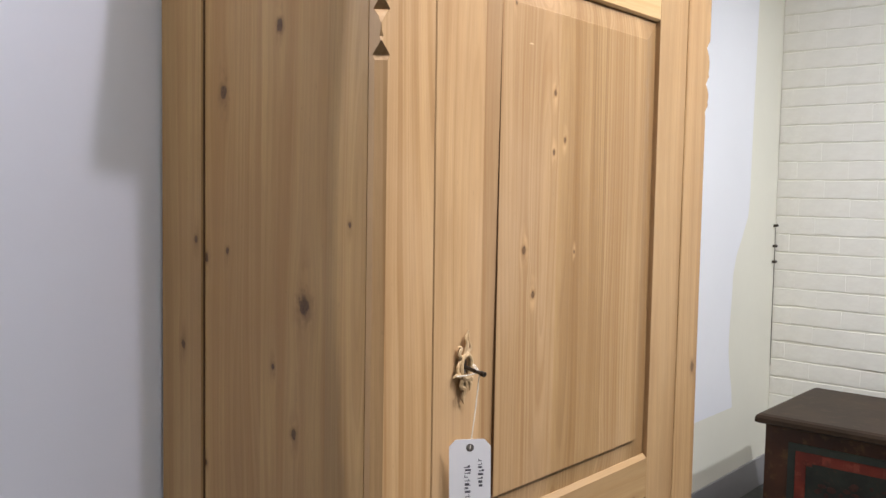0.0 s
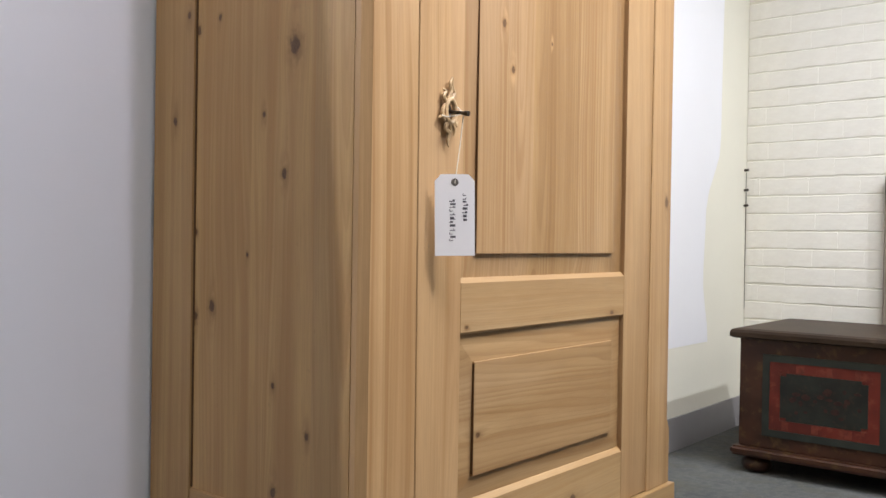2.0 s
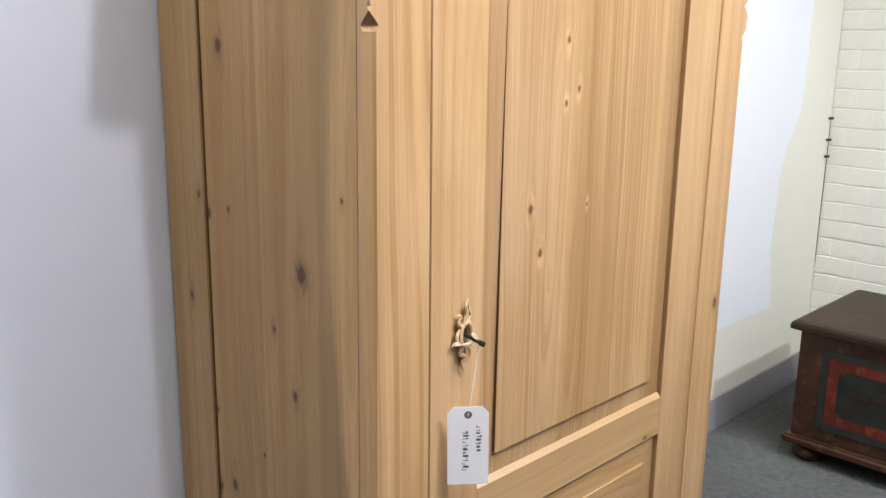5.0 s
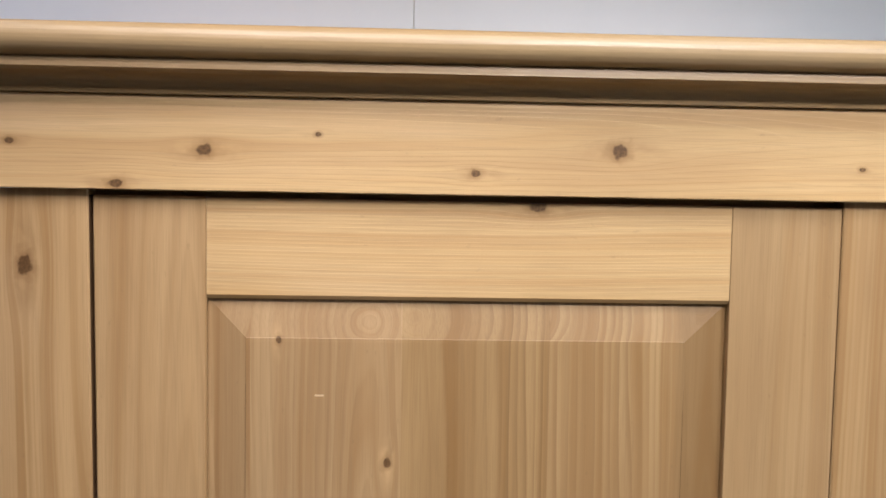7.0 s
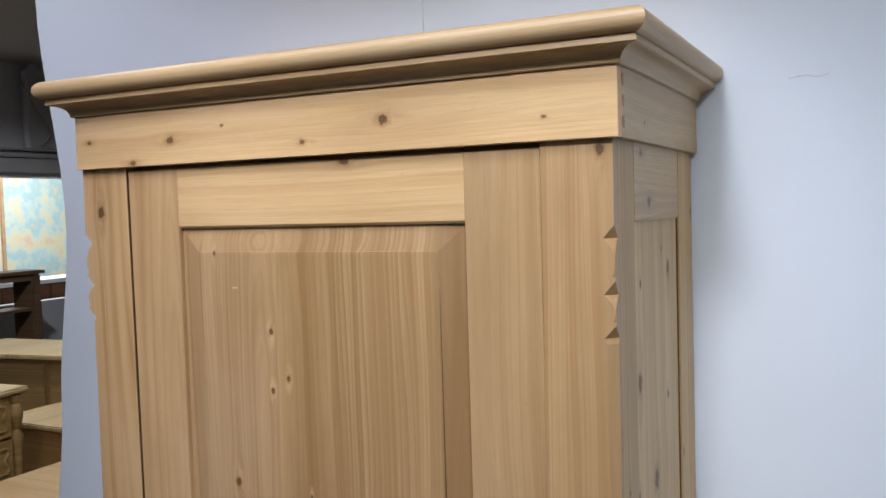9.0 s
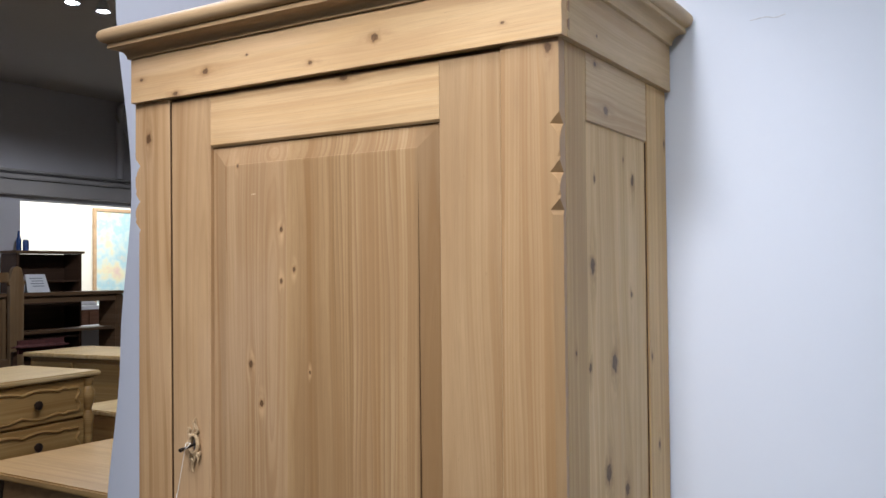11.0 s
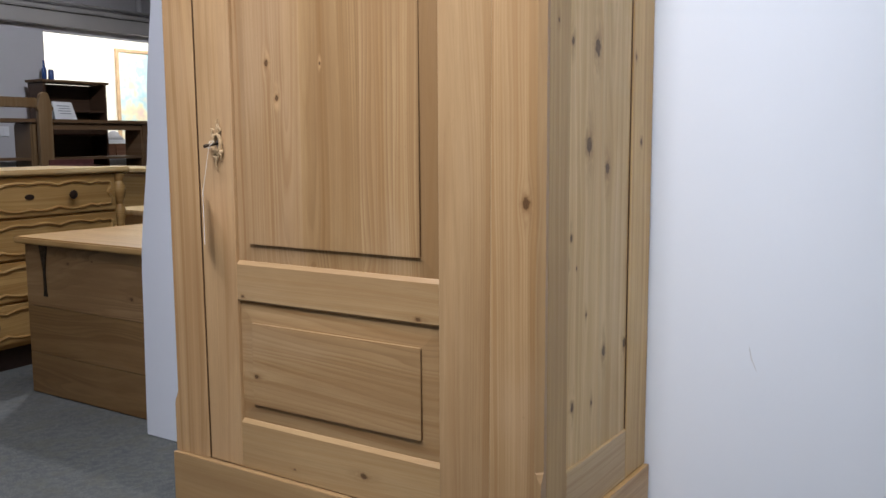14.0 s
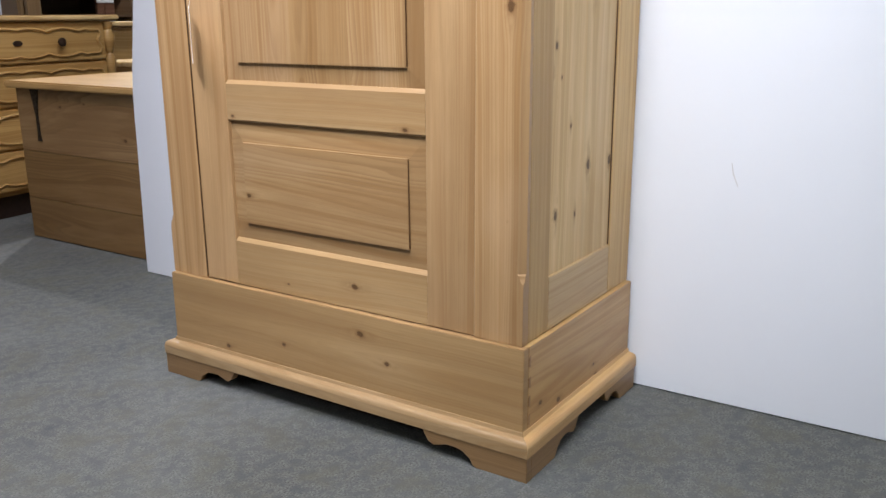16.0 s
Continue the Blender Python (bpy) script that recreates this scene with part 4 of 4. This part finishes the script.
for z0, z1, wood in ((0.004, 0.178, B_BOX), (0.1795, 0.384, B_BOX), (0.3855, 0.650, B_BOX_TOP)):
    part("back_plank", slab((-0.020, 0.0, z0), (0.0, BW, z1), 0.0018), wood, box)
part("front_board", slab((-BD, 0.0, 0.004), (-BD + 0.02, BW, 0.650), 0.003), B_BOX, box)
for yy in (0.0, BW - 0.02):
    part("end_board", slab((-BD + 0.021, yy + 0.001, 0.004), (-0.021, yy + 0.019, 0.650), 0.002), B_END, box)
part("floor_board", slab((-BD + 0.021, 0.021, 0.03), (-0.021, BW - 0.021, 0.05), 0), B_END, box)
part("lid", slab((-BD - 0.03, -0.03, 0.651), (0.035, BW + 0.03, 0.680), 0.006), B_LID, box, "honey-coloured pine lid")
for yy in (0.135, BW - 0.12):
    strap = prism([(yy - 0.028, 0.646), (yy + 0.028, 0.646), (yy + 0.016, 0.581), (yy + 0.009, 0.541), (yy + 0.012, 0.456), (yy + 0.018, 0.431), (yy - 0.012, 0.431), (yy - 0.007, 0.456), (yy - 0.007, 0.541), (yy - 0.016, 0.581)], 0.0005, 0.005, "x", 0.001)
    part("strap_hinge", strap, DARKIRON, box, "long dark iron strap hinge")

D_BODY = pine("drawer_pine", "x", "y", (), seed=40, early=(0.50, 0.315, 0.110), late=(0.29, 0.16, 0.048), ring=0.008)
D_TOP = pine("drawer_top_pine", "x", "z", (), seed=41, early=(0.66, 0.49, 0.24), late=(0.55, 0.37, 0.15), ring=0.008)
KNOB = paint("dark_knob", (0.035, 0.02, 0.014), 0.3, 0.3, 60.0)
drawers = thing("chest_of_drawers", pose(-1.565, -2.745, 0, 0, 0, 6), "pale pine chest of four drawers with wavy beading and dark knobs", "chest of drawers")
DW, DD, DH = 1.23, 0.56, 0.945
part("carcass", slab((0.03, -DD, 0.11), (DW - 0.03, -0.025, DH - 0.03), 0.003), D_BODY, drawers)
part("top", slab((0.0, -DD - 0.02, DH - 0.028), (DW, 0.012, DH), 0.008, 3), D_TOP, drawers, "pale scrubbed top with a rounded edge")
# near-black block in place of the shaded space beneath the carcass
part("plinth", slab((0.04, -DD + 0.02, 0.0), (DW - 0.04, -0.06, 0.11), 0.003), KNOB, drawers, "dark block painting the shade under the drawers")
for i in range(4):
    z1 = DH - 0.036 - i * 0.197
    z0 = z1 - 0.185
    dr = part("drawer", slab((0.095, -0.026, z0), (DW - 0.095, -0.008, z1), 0.004), D_BODY, drawers)
    xa, xb, za, zb = 0.135, DW - 0.135, z0 + 0.026, z1 - 0.028
    span = xb - xa

    def scallop(q):
        """A cupid's-bow edge, mirrored about the middle."""
        q = abs(q - 0.5) * 2
        return 0.017 * abs(math.sin(q * math.pi * 2.5 + 0.5)) ** 0.8 - (0.010 if q > 0.86 else 0.0)
    loop = [(xa + span * k / 48, -0.008, zb - 0.016 + scallop(k / 48)) for k in range(49)]
    loop += [(xb + 0.010 * math.sin(k / 8 * math.pi * 3), -0.008, zb - 0.02 - (zb - za - 0.035) * k / 8) for k in range(1, 8)]
    loop += [(xb - span * k / 48, -0.008, za + 0.014 - scallop(k / 48)) for k in range(49)]
    loop += [(xa - 0.010 * math.sin(k / 8 * math.pi * 3), -0.008, za + 0.02 + (zb - za - 0.035) * k / 8) for k in range(1, 8)]
    part("wavy_bead", tube(loop + loop[:1], 0.0085, 6), D_BODY, dr, "carved wavy border on the drawer front", True)
    for kx in (0.38, DW - 0.38):
        kb = lathe([(0.008, 0.0), (0.010, 0.010), (0.021, 0.018), (0.022, 0.026), (0.010, 0.033), (0.001, 0.034)], 14)
        bmesh.ops.rotate(kb, cent=(0, 0, 0), matrix=Matrix.Rotation(radians(-90), 3, "X"), verts=kb.verts[:])
        bmesh.ops.translate(kb, vec=(kx, -0.008, (z0 + z1) / 2), verts=kb.verts[:])
        part("knob", kb, KNOB, dr, "dark turned knob", True)
    pl = prism([(DW / 2 + 0.026 * math.cos(radians(k)), (z0 + z1) / 2 + 0.013 * math.sin(radians(k))) for k in range(0, 360, 24)], -0.0082, -0.004, "y", 0.0005)
    part("escutcheon", pl, KNOB, dr, "dark oval keyhole plate")
for sx in (0.062, DW - 0.062):
    col = lathe([(0.020, 0.12), (0.026, 0.16), (0.018, 0.24), (0.026, 0.40), (0.018, 0.50), (0.022, 0.66), (0.030, 0.72), (0.016, 0.75), (0.030, 0.80), (0.034, 0.84), (0.020, 0.87), (0.030, 0.91)], 14)
    bmesh.ops.translate(col, vec=(sx, -0.018, 0), verts=col.verts[:])
    part("corner_column", col, D_BODY, drawers, "turned carved corner column", True)

side = thing("sideboard", pose(-2.30, -4.50, 0, 0, 0, 8), "pale pine sideboard with two doors", "sideboard")
part("carcass", slab((-0.52, 0.0, 0.06), (-0.02, 1.25, 0.87), 0.004), D_BODY, side)
part("top", slab((-0.56, -0.03, 0.872), (0.02, 1.28, 0.90), 0.006), D_TOP, side)
for k in range(3):
    dd = part("door", slab((-0.019, 0.03 + k * 0.41, 0.10), (-0.002, 0.40 + k * 0.41, 0.84), 0.004), D_BODY, side)
    part("knob", tube([(-0.002, 0.06 + k * 0.41, 0.60), (0.02, 0.06 + k * 0.41, 0.60)], 0.012, 10), KNOB, dd)
part("plinth", slab((-0.50, 0.02, 0.0), (-0.05, 1.23, 0.06), 0.002), KNOB, side)
low = thing("low_cupboard", pose(-1.80, -3.30, 0), "small pale pine cupboard between the larger chests", "cupboard")
part("carcass", slab((-0.45, 0.0, 0.0), (0.0, 0.52, 0.655), 0.004), D_BODY, low)
part("top", slab((-0.47, -0.02, 0.657), (0.02, 0.54, 0.685), 0.006), D_TOP, low)

D_DARK = pine("dark_oak", "x", "y", (), seed=50, early=(0.075, 0.040, 0.022), late=(0.04, 0.02, 0.01), ring=0.008, rough=0.5)
D_RED = pine("red_brown_wood", "x", "y", (), seed=53, early=(0.16, 0.070, 0.034), late=(0.09, 0.036, 0.017), ring=0.008, rough=0.5)
D_MID = pine("brown_oak", "x", "y", (), seed=51, early=(0.16, 0.095, 0.048), late=(0.10, 0.055, 0.026), ring=0.008, rough=0.5)
D_PALE = pine("brown_post", "z", "y", (), seed=52, early=(0.22, 0.14, 0.068), late=(0.14, 0.08, 0.036), ring=0.008)
RED = paint("dull_red_cloth", (0.10, 0.030, 0.026), 0.8, 0.3, 30.0)
CARD = paint("white_card", (0.80, 0.80, 0.82), 0.7, 0.03, 8.0)
book = thing("bookcase", pose(-3.90, -6.38, 0), "dark brown open bookcase standing before the hatch", "bookcase")
for a, b in (((0.0, 0, 0), (0.025, 0.24, 1.62)), ((0.625, 0, 0), (0.65, 0.24, 1.62))):
    part("side", slab(a, b, 0.002), D_DARK, book)
for z in (0.06, 0.45, 0.85, 1.14, 1.36):
    part("shelf", slab((0.026, 0.012, z), (0.624, 0.235, z + 0.02), 0.002), D_DARK, book)
part("back", slab((0.026, 0.0, 0.06), (0.624, 0.011, 1.618), 0), D_DARK, book)
part("top", slab((-0.02, -0.01, 1.622), (0.67, 0.26, 1.645), 0.004), D_MID, book)
bottle = thing("blue_bottle", pose(-3.37, -6.30, 1.645), "small blue bottle on the bookcase", "bottle")
part("glass", lathe([(0.020, 0.0), (0.022, 0.01), (0.022, 0.10), (0.012, 0.13), (0.010, 0.17), (0.011, 0.18)], 14), paint("blue_glass", (0.03, 0.07, 0.22), 0.2, 0.2, 30.0), bottle, "", True)
can = thing("blue_can", pose(-3.425, -6.28, 1.645), "short blue and grey can on the bookcase", "can")
part("body", lathe([(0.024, 0.0), (0.026, 0.004), (0.026, 0.085), (0.022, 0.092)], 16), paint("blue_tin", (0.05, 0.10, 0.30), 0.35, 0.3, 30.0), can, "", True)
part("lid", lathe([(0.021, 0.0915), (0.021, 0.100), (0.018, 0.103)], 16), paint("grey_tin", (0.35, 0.37, 0.40), 0.35, 0.2, 30.0), can, "grey lid", True)
switch = thing("wall_switch", pose(-3.07, -6.499, 1.183), "small cream switch plate on the far wall", "switch")
part("plate", slab((-0.045, 0.0, -0.045), (0.045, 0.010, 0.045), 0.003), CARD, switch)
part("rocker", slab((-0.014, 0.0102, -0.022), (0.014, 0.015, 0.022), 0.002), CARD, switch)
rack = thing("shelf_rack", pose(-4.05, -5.98, 0), "long brown open rack with two shelves", "rack")
for x in (0.0, 1.05):
    part("end", slab((x, 0.0, 0.0), (x + 0.15 * (x > 1) + 0.09 * (x < 1), 0.26, 1.245), 0.012), D_PALE if x > 1 else D_MID, rack)
part("top", slab((-0.03, -0.02, 1.247), (2.2, 0.28, 1.278), 0.004), D_MID, rack)
part("apron", slab((0.092, 0.235, 1.19), (1.048, 0.255, 1.246), 0.002), D_MID, rack)
for z in (0.93, 0.55):
    part("shelf", slab((0.092, 0.02, z), (1.048, 0.25, z + 0.024), 0.002), D_MID, rack)
    part("shelf", slab((1.202, 0.02, z), (2.078, 0.25, z + 0.024), 0.002), D_MID, rack)
part("end", slab((2.08, 0.0, 0.0), (2.17, 0.26, 1.245), 0.004), D_MID, rack)
sign = thing("tent_card", pose(-3.24, -5.86, 1.279, 0, 0, 10), "small white folded card sign on the rack", "sign")
part("card", rings([[(-0.12, 0.05, 0.0), (0.12, 0.05, 0.0), (0.12, 0.047, 0.001), (-0.12, 0.047, 0.001)], [(-0.105, 0.002, 0.155), (0.105, 0.002, 0.155), (0.105, -0.001, 0.155), (-0.105, -0.001, 0.155)]]), CARD, sign)
part("card", rings([[(-0.12, -0.05, 0.0), (0.12, -0.05, 0.0), (0.12, -0.047, 0.001), (-0.12, -0.047, 0.001)], [(-0.105, -0.004, 0.154), (0.105, -0.004, 0.154), (0.105, -0.002, 0.155), (-0.105, -0.002, 0.155)]]), CARD, sign)
lines = bmesh.new()
for k in range(4):
    z = 0.115 - k * 0.022
    f = lambda zz: 0.0512 - zz * 0.3097
    rings([[(-0.07, f(z), z), (0.07 - 0.015 * (k % 2), f(z), z)], [(-0.07, f(z + 0.008), z + 0.008), (0.07 - 0.015 * (k % 2), f(z + 0.008), z + 0.008)]], closed=False, caps=False, bm=lines)
part("print_lines", lines, paint("grey_print", (0.35, 0.36, 0.4), 0.7, 0.1, 30.0), sign, "unreadable grey printed lines")
bed = thing("bed_end", pose(-2.94, -5.66, 0), "brown wooden bed end with round-headed posts", "bed end")
head = [(-0.062, 0.0), (0.062, 0.0), (0.062, 1.32)] + arc(0.050, 1.365, 0.026, -60, 60, 5) + arc(0.0, 1.455, 0.045, 0, 180, 10) + arc(-0.050, 1.365, 0.026, 120, 240, 5) + [(-0.062, 1.32)]
for x in (0.0, 1.02):
    part("post", prism([(x + a, b) for a, b in head], -0.022, 0.022, "y", 0.004), D_PALE, bed, "flat post with a rounded head")
part("top_rail", slab((0.064, -0.018, 1.365), (0.956, 0.018, 1.450), 0.008), D_PALE, bed)
part("low_rail", slab((0.064, -0.018, 0.45), (0.956, 0.018, 0.75), 0.008), D_MID, bed)
chair = thing("red_chair", pose(-2.72, -4.98, 0), "dark wooden chair with a dull red padded top", "chair")
pad = slab((-0.235, -0.06, 0.845), (0.235, 0.05, 0.945), 0.046, 5)
part("backrest", pad, RED, chair, "dull red padded backrest", True)
for x in (-0.2, 0.17):
    for yy in (-0.07, 0.35):
        part("leg", slab((x, yy, 0.0), (x + 0.035, yy + 0.035, 0.860 if yy < 0 else 0.43), 0.004), D_DARK, chair)
part("seat", slab((-0.22, -0.03, 0.435), (0.22, 0.40, 0.49), 0.02, 3), RED, chair)

PIC = Tree("pastel_picture", 0.6)
pp = PIC.place()
pcol = PIC.ramp(PIC.noise(pp, 3.2, 4.0, 0.6), [(0.30, (0.74, 0.66, 0.52)), (0.42, (0.42, 0.62, 0.66)), (0.50, (0.62, 0.71, 0.66)), (0.58, (0.76, 0.70, 0.46)), (0.70, (0.72, 0.54, 0.46))])
PICTURE = PIC.done(pcol)
FRAME = paint("orange_frame", (0.56, 0.38, 0.22), 0.5, 0.2, 12.0)
pic = thing("framed_picture", pose(-6.73, -8.442, 0.62), "large framed picture in blurred pastel blue, yellow and pink", "picture")
part("canvas", slab((0.04, 0.0, 0.04), (0.98, 0.02, 1.60), 0), PICTURE, pic)
for a, b in (((0.0, 0.0, 0.0), (0.04, 0.035, 1.64)), ((0.98, 0.0, 0.0), (1.02, 0.035, 1.64)), ((0.041, 0.0, 0.0), (0.979, 0.035, 0.04)), ((0.041, 0.0, 1.60), (0.979, 0.035, 1.64))):
    part("frame_bar", slab(a, b, 0.004), FRAME, pic, "thin orange-brown frame")
cab = thing("cabinet", pose(-5.5, -7.10, 0), "reddish brown cabinet with a white top behind the hatch", "cabinet")
part("body", slab((0.0, 0.0, 0.0), (1.70, 0.40, 1.068), 0.004), D_RED, cab)
part("top", slab((-0.02, -0.02, 1.070), (1.72, 0.42, 1.110), 0.006), CARD, cab, "white cabinet top")
for k in range(3):
    dw = part("drawer", slab((0.03 + k * 0.555, 0.4005, 0.90), (0.56 + k * 0.555, 0.412, 1.05), 0.003), D_RED, cab)
    part("knob", tube([(0.295 + k * 0.555, 0.4122, 0.975), (0.295 + k * 0.555, 0.435, 0.975)], 0.012, 10), KNOB, dw, "dark knob")
ornament = thing("ornament", pose(-4.44, -6.80, 1.1105), "small grey rounded ornament on the cabinet", "ornament")
part("body", lathe([(0.10, 0.0), (0.095, 0.02), (0.060, 0.05), (0.045, 0.075), (0.02, 0.09), (0.004, 0.093)], 20), paint("grey_stone", (0.30, 0.29, 0.30), 0.6, 0.3, 20.0), ornament, "", True)
# ---- ceiling spot fixtures, all but one added unseen ----
SHELL = paint("lamp_shell", (0.75, 0.75, 0.75), 0.35, 0.05, 10.0)
BULB = shine("lit_bulb", (0.92, 0.95, 1.0), 30.0)
for k, (eye, target, *_rest) in enumerate(SEEN_AND_ADDED_SPOTS):
    fx = thing("spot_fixture", pose(eye[0], eye[1], CEIL - 0.12), "white ceiling spot with two lit cool bulbs, from a set mostly added unseen", "ceiling lamp", "ceiling spots")
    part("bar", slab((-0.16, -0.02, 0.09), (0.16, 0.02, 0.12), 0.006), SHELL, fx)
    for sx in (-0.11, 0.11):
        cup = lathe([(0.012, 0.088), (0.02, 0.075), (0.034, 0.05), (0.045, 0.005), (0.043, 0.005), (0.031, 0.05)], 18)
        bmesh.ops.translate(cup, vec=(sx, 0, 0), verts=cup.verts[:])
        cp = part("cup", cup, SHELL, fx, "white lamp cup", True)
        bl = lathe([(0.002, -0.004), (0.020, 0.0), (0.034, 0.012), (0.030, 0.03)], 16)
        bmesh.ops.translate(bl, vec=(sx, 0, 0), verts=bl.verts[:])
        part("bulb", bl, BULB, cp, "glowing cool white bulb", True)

# ---- bricks of the cream wall ----
random.seed(7)
COURSE, LONG, GAP = 0.0835, 0.222, 0.0052
CRACK = paint("corner_crack", (0.20, 0.17, 0.13), 0.9, 0.3, 40.0)
part("corner_crack", tube([(-0.648, 2.7165, 0.55), (-0.649, 2.7165, 0.8), (-0.649, 2.7165, 1.04), (-0.649, 2.7165, 1.20)], [0.0012, 0.0022, 0.0026, 0.0010], 6), CRACK, wall_brick, "dark hairline crack down the corner")


def brick_mesh(rnd):
    """A thickly painted brick with soft, wavering edges."""
    n, high = 7, COURSE - GAP
    waves = [[rnd.uniform(-1, 1) for _ in range(n + 1)] for _ in range(3)]
    loops = []
    for i in range(n + 1):
        x = (LONG - 0.0006) * i / n
        end = 0.0007 if i in (0, n) else 0.0
        lo, hi, out = waves[0][i] * 0.0024, high + waves[1][i] * 0.0018, waves[2][i] * 0.0004
        loops.append([(x, 0.012, lo - 0.001), (x, 0.0010 + end, lo), (x, -0.0016 + out + end, lo + 0.0022), (x, -0.0020 + out + end, high * 0.35),
                      (x, -0.0020 + out + end, high * 0.7), (x, -0.0016 + out + end, hi - 0.0022), (x, 0.0010 + end, hi), (x, 0.012, hi + 0.001)])
    bm = rings(loops)
    bmesh.ops.recalc_face_normals(bm, faces=bm.faces[:])
    me = bpy.data.meshes.new("brick")
    bm.to_mesh(me)
    bm.free()
    me.materials.append(BRICK)
    return me


rb = random.Random(7)
shapes = [brick_mesh(rb) for _ in range(9)]
for row in range(31):
    x = -0.648 - (0.111 if row % 2 else 0.0) - random.uniform(0.0, 0.05)
    for n in range(9):
        ob = new("brick", random.choice(shapes))
        x0 = max(x, -0.648)
        ob.location = (x0, 2.7205 + random.uniform(-0.0016, 0.0012), 0.006 + row * COURSE + random.uniform(-0.001, 0.001))
        if x0 > x:
            ob.scale = ((x + LONG - 0.0006 - x0) / (LONG - 0.0006), 1, 1)
        ob.parent = wall_brick
        x += LONG
